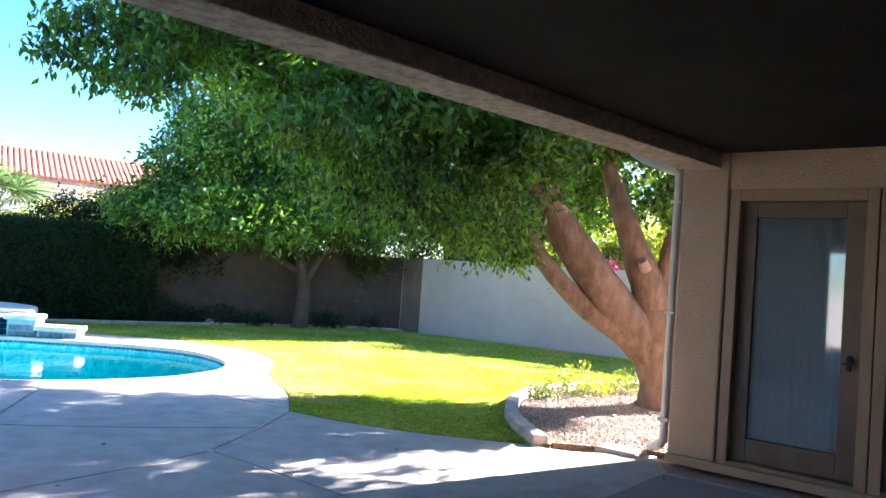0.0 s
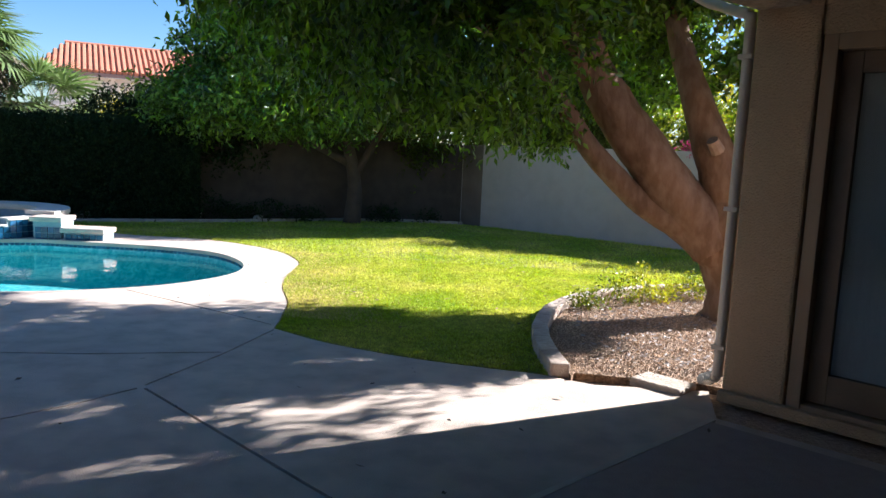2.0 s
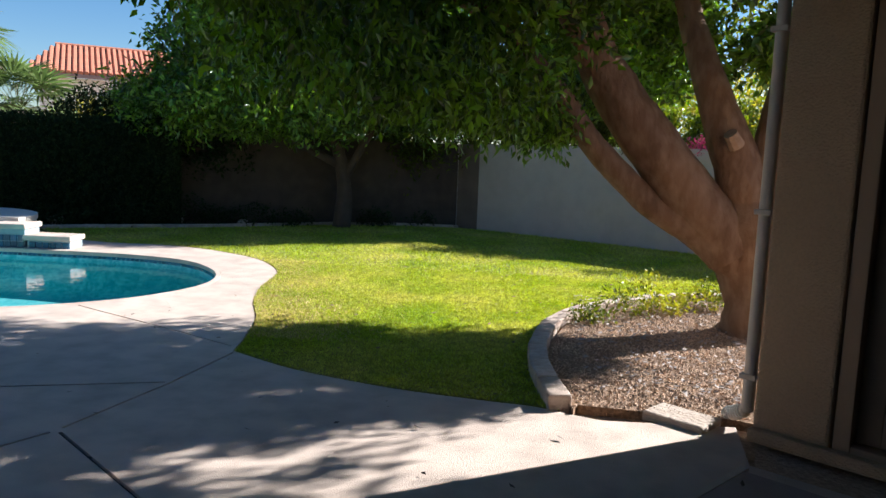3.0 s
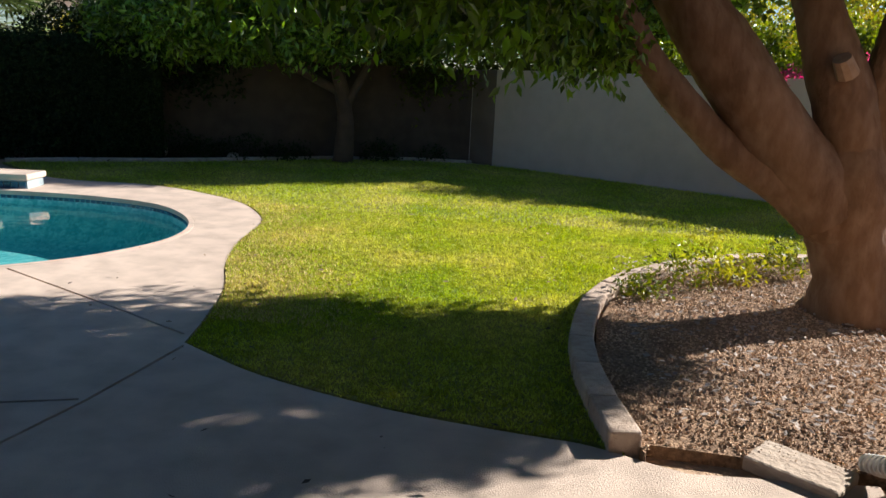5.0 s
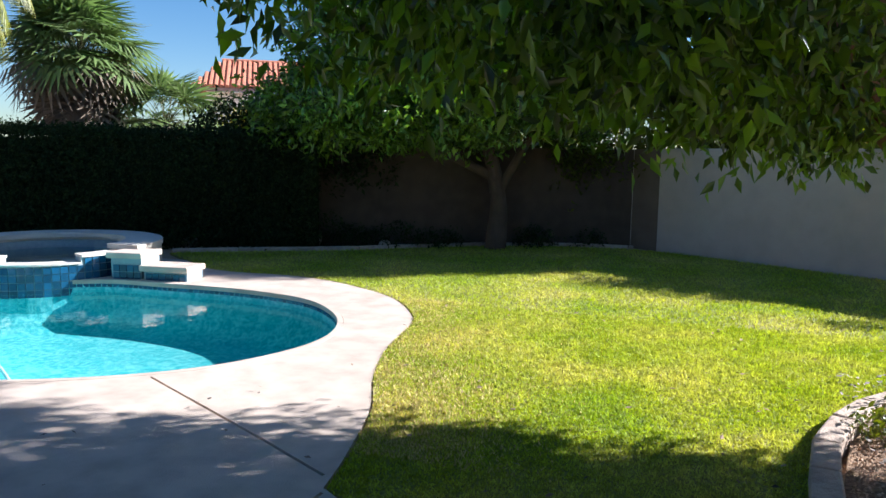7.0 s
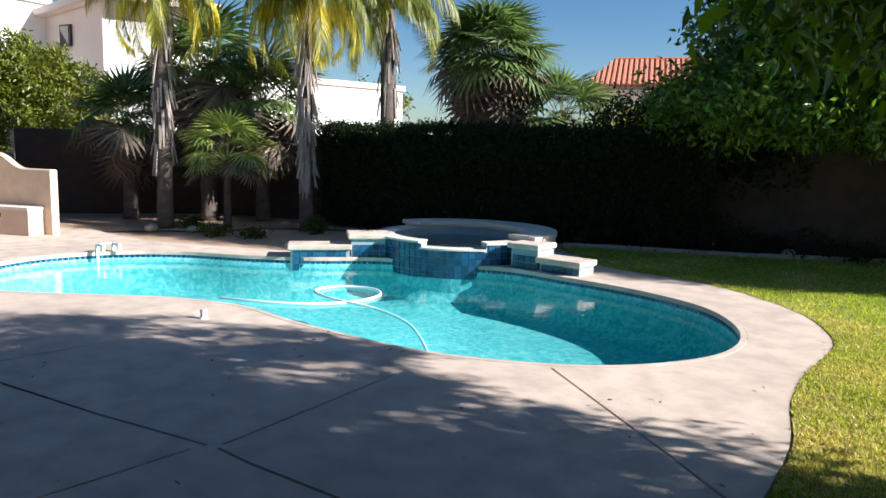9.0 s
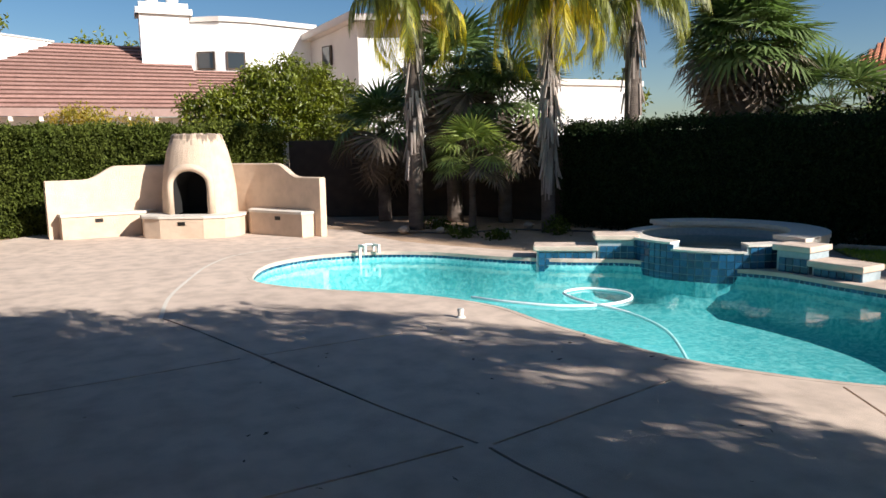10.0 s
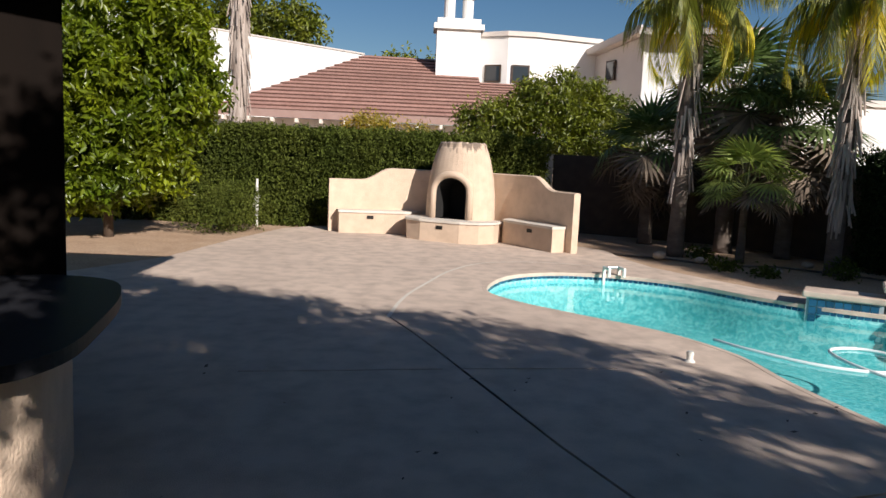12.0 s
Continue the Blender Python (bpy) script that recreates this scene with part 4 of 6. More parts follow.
CROWN = [(4.3, 9.5, 3.8, 1.3, 0.9, 0.75), (3.6, 8.6, 3.6, 1.0, 0.8, 0.55), (5.4, 10.0, 4.3, 1.2, 1.0, 0.7), (-0.6, 9.9, 3.8, 1.1, 1.0, 0.8), (0.7, 11.0, 4.2, 1.2, 1.0, 0.8), (2.0, 11.9, 4.5, 1.3, 1.0, 0.75), (-2.35, 6.4, 3.95, 1.0, 1.0, 0.65), (-1.5, 7.3, 3.6, 1.4, 1.4, 0.95), (-0.3, 7.6, 3.2, 1.4, 1.6, 1.0), (0.6, 8.4, 3.4, 1.4, 1.4, 1.1), (-1.8, 6.6, 3.9, 1.3, 1.2, 0.9), (0.2, 7.0, 4.0, 1.6, 1.5, 1.0), (-0.5, 8.6, 3.1, 1.3, 1.2, 1.0),
         (1.1, 9.2, 3.8, 1.5, 1.5, 1.1), (2.4, 9.6, 4.4, 1.8, 1.8, 1.0), (2.4, 10.6, 3.2, 0.9, 1.1, 0.9), (3.8, 10.2, 4.2, 1.6, 1.7, 1.1), (2.5, 10.8, 4.0, 1.3, 0.9, 0.9), (0.6, 9.8, 4.2, 1.3, 1.1, 0.9), (1.4, 8.0, 4.4, 1.6, 1.5, 0.8),
         (2.6, 9.0, 2.7, 0.45, 0.4, 0.4), (2.2, 9.3, 2.2, 0.4, 0.4, 0.35), (2.5, 8.9, 4.4, 1.3, 1.0, 0.7), (4.4, 10.9, 3.1, 1.3, 1.0, 0.75), (5.4, 11.4, 3.9, 1.4, 1.1, 0.8), (3.7, 11.4, 3.4, 1.2, 0.9, 0.7), (4.6, 10.4, 3.3, 1.1, 0.8, 0.7), (1.8, 10.0, 3.7, 1.2, 0.9, 0.8), (4.2, 10.6, 2.7, 1.2, 0.9, 0.5), (5.0, 10.6, 3.4, 1.2, 0.8, 0.7), (3.4, 10.0, 4.9, 1.3, 0.9, 0.7), (0.6, 7.6, 4.7, 1.4, 1.2, 0.6), (4.0, 11.2, 3.0, 0.9, 0.8, 0.6)]
pts = clumped(clumped(blob_points(rt, CROWN, 28000, 0.2), 0.55, 0.06), 1.3, -0.05)
SIDE = Vector((-SUN_DIR.y, SUN_DIR.x, 0)).normalized()
UPW = SUN_DIR.cross(SIDE)
# lanes cut along the sun's direction so that light spots reach the deck
pts = np.array([p for p in pts if noise.noise(Vector((Vector(p).dot(SIDE), Vector(p).dot(UPW), 7.3)) / 0.32) < 0.27])
pts = pts[pts[:, 2] > 1.95]
pts = pts - np.array((2.9, 9.55, 0.02))
part("crown", leaves("crown", pts, 26, 0.1, 0.18, M["leaf"], 5, width=0.46), None, tree, "dense glossy green leaves")
hang = blob_points(rt, [(-1.1, 6.6, 2.75, 0.8, 0.7, 0.35), (-0.6, 7.3, 2.3, 0.9, 0.8, 0.4), (0.1, 7.9, 2.15, 0.7, 0.8, 0.4), (0.45, 8.6, 2.05, 0.55, 0.6, 0.4), (0.8, 9.1, 1.95, 0.3, 0.4, 0.3), (-2.7, 6.05, 3.15, 0.6, 0.6, 0.4), (-2.4, 6.3, 3.5, 0.6, 0.6, 0.4)], 1300, 0.0)
hang = clumped(hang, 0.3, -0.05)
part("hanging_sprays", leaves("hanging_sprays", hang - np.array((2.9, 9.55, 0.02)), 22, 0.08, 0.14, M["leaf"], 6, droop=0.9), None, tree, "leafy twigs that hang from the crown")

# ---- second tree and shrubs at the back corner ----
def bushy(name, label, category, at, blobs, n, material, per=12, size=0.09, spread=0.16, seed=1, trunk=None, shell=0.5, group="", gaps=-0.1):
    ob = thing(name, label, category, (*at, 0.0), group=group)
    rng = np.random.default_rng(seed)
    if trunk:
        bm = bmesh.new()
        for i, l in enumerate(trunk):
            tube(bm, smooth_line(l, 4), 9, 0.12, seed + i)
        part("trunk", bm, M["dark_bark"], ob, "", smooth=True)
    part("crown", leaves("crown", clumped(blob_points(rng, blobs, int(n * 1.25), shell), 0.38, gaps), per, size, spread, material, seed), None, ob)
    return ob


bushy("corner_tree", "broad dark green tree over the back corner of the lawn", "tree", (-3.3, 17.75),
      [(-1.8, -0.5, 2.7, 1.7, 1.5, 0.9), (-2.9, -1.3, 2.5, 1.3, 1.3, 0.75), (0, -0.3, 3.1, 1.9, 1.7, 1.2), (1.6, 0.2, 2.9, 1.2, 1.2, 1.0), (-0.6, -1.2, 2.5, 1.7, 1.3, 0.7), (-0.6, 0.4, 3.7, 1.7, 1.6, 0.9), (1.2, 0.2, 3.8, 1.3, 1.3, 0.8), (-1.6, -2.0, 2.5, 1.3, 1.1, 0.6), (-1.5, -0.9, 4.5, 1.6, 1.5, 1.2), (-0.2, -0.2, 5.4, 2.0, 1.8, 1.3), (1.5, 0.6, 4.9, 1.6, 1.5, 1.2), (-2.0, -1.4, 3.5, 1.3, 1.3, 0.9), (-0.9, -0.9, 6.2, 1.4, 1.3, 0.9)],
      12500, M["leaf"], 11, 0.13, 0.25, 21, [[(0, 0, -0.05, 0.22), (0.05, 0, 0.8, 0.16), (-0.1, 0, 1.6, 0.13), (-0.4, 0, 2.6, 0.07)], [(0.02, 0, 1.0, 0.09), (0.5, 0.1, 1.9, 0.07), (1.2, 0.2, 2.9, 0.05)], [(-0.05, 0, 1.3, 0.09), (-1.2, -0.5, 1.9, 0.07), (-2.4, -1.1, 2.4, 0.05)]], shell=0.3)
bushy("yellow_tree", "yellow-green leafy tree beyond the hedge", "tree", (-10.2, 22.0), [(0, 0, 2.1, 1.7, 1.3, 0.95), (1.9, 0.6, 2.5, 1.6, 1.3, 1.1), (3.6, 0.6, 2.6, 1.6, 1.3, 1.2), (-1.3, -0.4, 1.9, 1.2, 1.0, 0.8)], 2400, M["ylw"], 10, 0.13, 0.22, 22, [[(0, 0, 0, 0.14), (0, 0, 2.4, 0.08)]])


def hedge_run(name, label, a, b, w, z1, n, material, seed, z0=0.0, size=0.07, box_in=True):
    d = Vector((b[0] - a[0], b[1] - a[1]))
    L_ = d.length
    ob = thing(name, label, "hedge", (a[0], a[1], 0), math.degrees(math.atan2(d.y, d.x)))
    rng = np.random.default_rng(seed)
    P_ = rng.uniform((0, min(0, w), z0), (L_, max(0, w), z1), (n, 3))
    face = rng.random(n)
    P_[:, 1] = np.where(face < 0.62, rng.normal(w, 0.05, n), P_[:, 1])
    P_[:, 2] = np.where(face > 0.72, rng.normal(z1, 0.05, n), P_[:, 2])
    bump_ = np.array([0.10 * noise.noise(Vector((p[0] * 0.9, p[2] * 0.9, seed))) for p in P_])
    P_[:, 1] += np.where(face < 0.62, bump_ * 1.5, 0)
    P_[:, 2] += np.where(face > 0.72, bump_, 0)
    part("foliage", leaves("foliage", P_, 7, size, 0.09, material, seed), None, ob)
    if box_in:
        bm = bmesh.new()
        for i in range(int(L_ / 0.55)):
            x = 0.3 + i * 0.55 + rng.uniform(-0.1, 0.1)
            tube(bm, [(x, w * 0.5, -0.03, 0.03), (x + rng.uniform(-0.1, 0.1), w * 0.5, z1 * 0.55, 0.02), (x + rng.uniform(-0.2, 0.2), w * 0.5, z1 * 0.85, 0.01)], 6)
        part("stem_tangle", bm, M["ivy"], ob)
        # Dark sheets added inside the hedge, in place of the shade between its leaves.
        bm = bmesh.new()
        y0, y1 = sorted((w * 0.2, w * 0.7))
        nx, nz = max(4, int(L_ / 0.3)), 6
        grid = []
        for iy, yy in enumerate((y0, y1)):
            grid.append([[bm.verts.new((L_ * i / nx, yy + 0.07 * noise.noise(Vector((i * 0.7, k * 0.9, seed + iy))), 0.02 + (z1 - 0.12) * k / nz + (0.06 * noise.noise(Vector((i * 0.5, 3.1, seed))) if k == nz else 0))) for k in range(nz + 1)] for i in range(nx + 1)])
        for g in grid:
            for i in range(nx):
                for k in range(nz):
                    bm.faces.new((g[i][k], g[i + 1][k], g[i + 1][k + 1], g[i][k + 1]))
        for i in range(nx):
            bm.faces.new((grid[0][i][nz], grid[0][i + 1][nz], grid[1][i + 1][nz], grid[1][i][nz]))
        part("inner_growth", bm, M["ivy"], ob, "dark sheet standing for the shade inside the hedge")
    return ob


bushy("neighbour_tree", "broad dark green tree beyond the garden wall", "tree", (2.5, 20.4),
      [(0, -0.9, 3.3, 1.6, 1.2, 0.9), (-0.3, -0.7, 4.4, 1.7, 1.4, 1.1), (0.6, -0.3, 5.3, 1.6, 1.4, 1.0), (-1.3, -0.2, 3.6, 1.3, 1.2, 1.0)], 5200, M["leaf"], 12, 0.13, 0.25, 24, [[(0, 0, -0.05, 0.18), (0.1, 0, 1.8, 0.14), (0, -0.2, 3.6, 0.08)]], shell=0.3)


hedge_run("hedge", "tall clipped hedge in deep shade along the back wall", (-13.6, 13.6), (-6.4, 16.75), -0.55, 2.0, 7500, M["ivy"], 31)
hedge_run("hedge", "clipped sunlit green hedge behind the fireplace seat", (-18.1, -3.5), (-18.0, 8.2), -0.9, 2.1, 15000, M["hedge"], 32, size=0.085)

# ---- the outdoor fireplace with its seats ----
KA = math.degrees(math.atan2(0.9, 0.44))
kiva = thing("outdoor_fireplace", "cream stuccoed adobe fireplace with curved wing walls and bench seats", "outdoor fireplace", (-15.36, 5.93, -0.0), KA)


def scaled_lathe(bm, prof, cx, cy, sx, sy, a0=0.0, a1=360.0, n=36):
    rings = []
    for r, z in prof:
        rings.append([bm.verts.new((cx + sx * r * math.cos(radians(a0 + (a1 - a0) * i / n)), cy + sy * r * math.sin(radians(a0 + (a1 - a0) * i / n)), z)) for i in range(n if a1 - a0 == 360 else n + 1)])
    for a, b in zip(rings, rings[1:]):
        k = len(a)
        for i in range(k if a1 - a0 == 360 else k - 1):
            bm.faces.new((a[i], a[(i + 1) % k], b[(i + 1) % k], b[i]))
    return rings


# beehive body with a real opening, cut by a solid
bm = bmesh.new()
rings = scaled_lathe(bm, [(0.74, 0.0), (0.745, 0.5), (0.73, 0.9), (0.68, 1.3), (0.6, 1.65), (0.53, 1.86), (0.50, 1.9), (0.44, 1.905)], 0, 0.55, 1.0, 0.82)
bm.faces.new(list(reversed(rings[0])))
bm.faces.new(rings[-1])
body = part("body", bm, M["kivab"], kiva, "cream beehive-shaped stucco body", smooth=False)


def arch_pts(w, h, n=14):
    r = w / 2
    return [(-r, 0)] + [(-r * math.cos(math.pi * i / n), h - r + r * math.sin(math.pi * i / n)) for i in range(n + 1)] + [(r, 0)]


def arch_solid(w, h, y0, y1, z0):
    bm = bmesh.new()
    A = [bm.verts.new((x, y0, z0 + z)) for x, z in arch_pts(w, h)]
    Bv = [bm.verts.new((x, y1, z0 + z)) for x, z in arch_pts(w, h)]
    bm.faces.new(A)
    bm.faces.new(Bv[::-1])
    for i in range(len(A)):
        j = (i + 1) % len(A)
        bm.faces.new((A[i], A[j], Bv[j], Bv[i]))
    return bm


cut_me = mesh_of("cut", arch_solid(0.66, 0.86, -0.6, 0.75, 0.42), M["dark"])
cut = bpy.data.objects.new("cut", cut_me)
scene.collection.objects.link(cut)
cut.matrix_basis = kiva.matrix_basis
bpy.context.view_layer.update()
md = body.modifiers.new("opening", "BOOLEAN")
md.operation, md.object, md.solver = "DIFFERENCE", cut, "EXACT"
bpy.context.view_layer.update()
done = bpy.data.meshes.new_from_object(body.evaluated_get(bpy.context.evaluated_depsgraph_get()))
body.modifiers.clear()
body.data = done
bpy.data.objects.remove(cut)
for p in body.data.polygons:
    p.use_smooth = False
# soot-black firebox lining just inside the opening
bm = bmesh.new()
A = [bm.verts.new((x * 0.99, 0.02, 0.425 + z * 0.99)) for x, z in arch_pts(0.66, 0.86)]
Bv = [bm.verts.new((x * 0.95, 0.72, 0.425 + z * 0.95)) for x, z in arch_pts(0.66, 0.86)]
for i in range(len(A)):
    j = (i + 1) % len(A)
    bm.faces.new((A[i], A[j], Bv[j], Bv[i]))
bm.faces.new(Bv)
part("firebox", bm, M["dark"], kiva, "soot-black firebox")
# raised rounded surround
bm = bmesh.new()
path = [(x * 1.22, 0.42 + z * 1.06, 0.06) for x, z in arch_pts(0.66, 0.86)]
ringp = []
for x, z, r in path:
    face_y = 0.55 - 0.82 * math.sqrt(max(0.0, (0.745 - 0.12 * max(0, z - 0.9)) ** 2 - x * x))
    ringp.append((x, face_y - 0.0, z, 0.075))
tube(bm, ringp, 10)
part("surround", bm, M["kiva"], kiva, "rounded raised stucco surround", smooth=True)
bm = bmesh.new()
cap_rings = scaled_lathe(bm, [(0.0, 1.86), (0.36, 1.88), (0.38, 1.985), (0.46, 1.99), (0.505, 1.955), (0.515, 1.86)], 0.0, 0.55, 1.0, 0.82, n=48)
for i in range(48):
    notch = 0.05 * max(0.0, noise.noise(Vector((i * 0.55, 2.0, 0.0)))) + 0.012 * noise.noise(Vector((i * 1.7, 5.0, 0.0)))
    for r_ in cap_rings[2:5]:
        r_[i].co.z -= notch
part("chimney_cap", bm, M["kivab"], kiva, "low stucco chimney rim")
# hearth
bm = bmesh.new()
hp = [(-0.97, 0.5), (-0.97, -0.02), (-0.78, -0.36), (-0.42, -0.5), (0.42, -0.5), (0.78, -0.36), (0.97, -0.02), (0.97, 0.5)]
b2 = sheet(hp, [], 0.38, 0.0)
part("hearth", b2, M["kiva"], kiva, "raised stucco hearth")
part("hearth_slab", sheet([(x * 1.04, y * 1.04 if y < 0 else y) for x, y in hp], [], 0.425, 0.381), M["coping"], kiva, "pale hearth slab with a thin edge")


def wing(sgn):
    """A back wall that curves forward, with a stepped top."""
    plan = smooth_line([(0.4, 1.12), (1.0, 0.86), (1.6, 0.5), (2.18, 0.08), (2.68, -0.34)], 6)
    bm = bmesh.new()
    T = 0.14
    k = len(plan)
    rows_ = []
    for i, p in enumerate(plan):
        a, b = plan[max(i - 1, 0)], plan[min(i + 1, k - 1)]
        t = Vector((b[0] - a[0], b[1] - a[1])).normalized()
        nx, ny = -t.y, t.x
        f = i / (k - 1)
        if f < 0.52:
            z = 1.38
        elif f < 0.72:
            q = (f - 0.52) / 0.2
            z = 1.38 - 0.25 * (q * q * (3 - 2 * q))
        else:
            z = 1.12
        rows_.append([bm.verts.new((sgn * (p[0] + nx * o), p[1] + ny * o, h)) for o, h in ((-T / 2, 0), (-T / 2, z - 0.02), (-T / 4, z), (T / 4, z), (T / 2, z - 0.02), (T / 2, 0))])
    for a, b in zip(rows_, rows_[1:]):
        for j in range(5):
            bm.faces.new((a[j], a[j + 1], b[j + 1], b[j]))
    bm.faces.new(rows_[0])
    bm.faces.new(rows_[-1][::-1])
    return bm


for sg in (-1, 1):
    part("wing_wall", wing(sg), M["kiva"], kiva, "curved stepped stucco wall")
    bp = [(sg * 1.02, 0.8), (sg * 1.02, 0.38), (sg * 1.12, 0.24), (sg * 2.3, -0.52), (sg * 2.5, -0.26), (sg * 2.14, 0.04), (sg * 1.58, 0.46)]
    part("bench", sheet(bp, [], 0.43, 0.0), M["kiva"], kiva, "stucco bench seat")
    part("seat_slab", sheet([(x, y - 0.03 if y < 0.4 else y) for x, y in bp], [], 0.48, 0.431), M["coping"], kiva, "pale seat slab")
    bm = bmesh.new()
    m_ = pose(sg * 1.75, -0.166, 0.34, 0, 0, -32.8 * sg)
    box(bm, -0.07, 0.07, -0.012, 0.02, -0.035, 0.035, m=m_)
    part("vent", bm, M["iron"], kiva, "small dark vent plate")
part("vent", B(-0.07, 0.07, -0.512, -0.49, 0.25, 0.32), M["iron"], kiva, "small dark vent plate")

# ---- spa and its steps ----
spa = thing("spa", "raised round spa faced with blue tile beside the pool", "spa", (-8.5, 12.67, 0.0))
R0, R1 = 1.06, 1.3
LOW0, LOW1 = -70, -26


def ring_wall(bm, r0, r1, z0, z1, a0, a1, n=40):
    vs = []
    for i in range(n + 1):
        a = radians(a0 + (a1 - a0) * i / n)
        vs.append([bm.verts.new((r * math.cos(a), r * math.sin(a), z)) for r, z in ((r1, z0), (r1, z1), (r0, z1), (r0, z0))])
    for a, b in zip(vs, vs[1:]):
        for j in range(4):
            bm.faces.new((a[j], a[(j + 1) % 4], b[(j + 1) % 4], b[j]))
    if a1 - a0 < 360:
        bm.faces.new(vs[0])
        bm.faces.new(vs[-1][::-1])


bm = bmesh.new()
ring_wall(bm, R0, R1 - 0.02, -1.0, 0.205, 0, 360, 60)
part("wall", bm, M["grout"], spa, "round spa wall")
bm = bmesh.new()
ring_wall(bm, R0 + 0.004, R1 - 0.024, 0.204, 0.29, LOW1, 180, 40)
ring_wall(bm, R0 + 0.004, R1 - 0.024, 0.204, 0.29, 180, 360 + LOW0, 24)
part("raised_wall", bm, M["grout"], spa, "higher wall on both sides of the spillway")
bm = bmesh.new()
ring_wall(bm, R1 - 0.03, R1 + 0.005, -0.9, -0.2, 0, 360, 60)
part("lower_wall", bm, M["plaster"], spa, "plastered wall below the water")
bm = bmesh.new()
ring_wall(bm, R0 - 0.02, R1 + 0.012, 0.206, 0.228, LOW0 + 0.5, LOW1 - 0.5, 16)
part("spillway_lip", bm, M["coping"], spa, "thin pale lip of the spillway")
bm = bmesh.new()
ring_wall(bm, R0 - 0.02, R1 + 0.012, 0.292, 0.32, LOW1, 10, 16)
ring_wall(bm, R0 - 0.02, R1 + 0.012, 0.292, 0.32, 170, 360 + LOW0, 30)
part("wall_cap", bm, M["coping"], spa, "thin pale cap on the tiled wall")
bm = bmesh.new()
ring_wall(bm, R0 - 0.05, R1 + 0.22, 0.335, 0.40, 2, 178, 40)
part("rim", bm, M["coping"], spa, "pale plastered spa rim")
disc = [(R0 * math.cos(radians(a)), R0 * math.sin(radians(a))) for a in range(0, 360, 10)]
o = part("water", sheet(disc, [], 0.17), M["water"], spa, "still spa water")
o.visible_shadow = False
bm = bmesh.new()
ring_wall(bm, 0.0, R0, -0.5, -0.49, 0, 360)
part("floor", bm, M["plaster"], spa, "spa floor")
bm = bmesh.new()
ring_wall(bm, R0 + 0.02, R1 + 0.2, -0.03, 0.33, 4, 176, 30)
part("back_wall", bm, M["coping"], spa, "plastered back of the spa")
TW = 0.0975
tile_me = mesh_of("tile", B(-TW / 2 + 0.005, TW / 2 - 0.005, -0.006, 0.006, 0.005, TW - 0.005), M["tile"])
nt_ = int(2 * math.pi * R1 / TW * 210 / 360)
for i in range(nt_):
    a = 165 + 210 * (i + 0.5) / nt_
    low = 360 + LOW0 < a < 360 + LOW1
    for j in range(4 if low else 5):
        o = part("tile", tile_me, None, spa)
        o.matrix_basis = pose((R1 - 0.012) * math.cos(radians(a)), (R1 - 0.012) * math.sin(radians(a)), -0.2 + j * TW, 0, 0, a - 90)


def step_block(name, a, b, w, z1, label):
    """A low tiled wall with a thick plastered cap, face on the line a->b, body behind it to the left."""
    d = Vector((b[0] - a[0], b[1] - a[1]))
    ob = thing(name, label, "pool wall", (a[0], a[1], 0), math.degrees(math.atan2(d.y, d.x)), group="stepped walls beside the spa")
    part("core", B(0, d.length, 0.0, w, -0.2, z1 - 0.062), M["grout"], ob)
    part("cap", B(-0.05, d.length + 0.03, -0.05, w + 0.04, z1 - 0.06, z1 + 0.02, bevel=0.018), M["deck"], ob, "thick off-white cap")
    rows_ = int((z1 - 0.062 + 0.2) / TW)
    for i in range(int(d.length / TW)):
        for j in range(rows_):
            o = part("tile", tile_me, None, ob)
            o.matrix_basis = pose(0.03 + (i + 0.5) * TW, -0.008, -0.2 + j * TW, 0, 0, 0)
    return ob


step_block("stepped_wall", (-9.5, 10.22), (-9.05, 10.95), 0.38, 0.17, "low blue-tiled step wall with an off-white cap")
step_block("stepped_wall", (-9.04, 10.97), (-8.75, 11.45), 0.45, 0.33, "taller blue-tiled step wall beside the spa")
step_block("stepped_wall", (-7.08, 12.34), (-6.66, 12.42), 0.45, 0.33, "taller blue-tiled step wall with a worn cap")
step_block("stepped_wall", (-6.62, 12.42), (-6.0, 12.5), 0.38, 0.17, "low blue-tiled step wall with a sunlit off-white cap")

# waterline tiles round the pool
loopT = offset_loop(POOL, -0.004)
K = 0.075
accp = []
for i in range(len(loopT)):
    a, b = Vector(loopT[i]), Vector(loopT[(i + 1) % len(loopT)])
    accp.append((a, b, (b - a).length))
tot = sum(x[2] for x in accp)
V_, F_ = [], []
s, seg, used = 0.0, 0, 0.0
n_t = int(tot / K)
for i in range(n_t):
    pos = (i + 0.5) * tot / n_t
    while pos > used + accp[seg][2]:
        used += accp[seg][2]
        seg += 1
    a, b, l_ = accp[seg]
    t = (b - a).normalized()
    c = a + t * (pos - used)
    nrm = Vector((t.y, -t.x)) if area2(POOL) < 0 else Vector((-t.y, t.x))
    for j in range(2):
        z = -0.05 - (j + 1) * K
        q = len(V_)
        for du in (-K / 2 + 0.004, K / 2 - 0.004):
            for dn in (-0.004, 0.008):
                for dz in (0.004, K - 0.004):
                    V_.append((c.x + t.x * du + nrm.x * dn, c.y + t.y * du + nrm.y * dn, z + dz))
        F_ += [(q + 2, q + 3, q + 7, q + 6), (q, q + 1, q + 3, q + 2), (q + 4, q + 5, q + 7, q + 6), (q + 1, q + 3, q + 7, q + 5), (q, q + 2, q + 6, q + 4)]
setting("water_line_tiles", raw_mesh("water_line_tiles", V_, F_, M["tile"]), None, "band of small blue glazed tiles at the waterline", "pool tiles", kind="stuff")
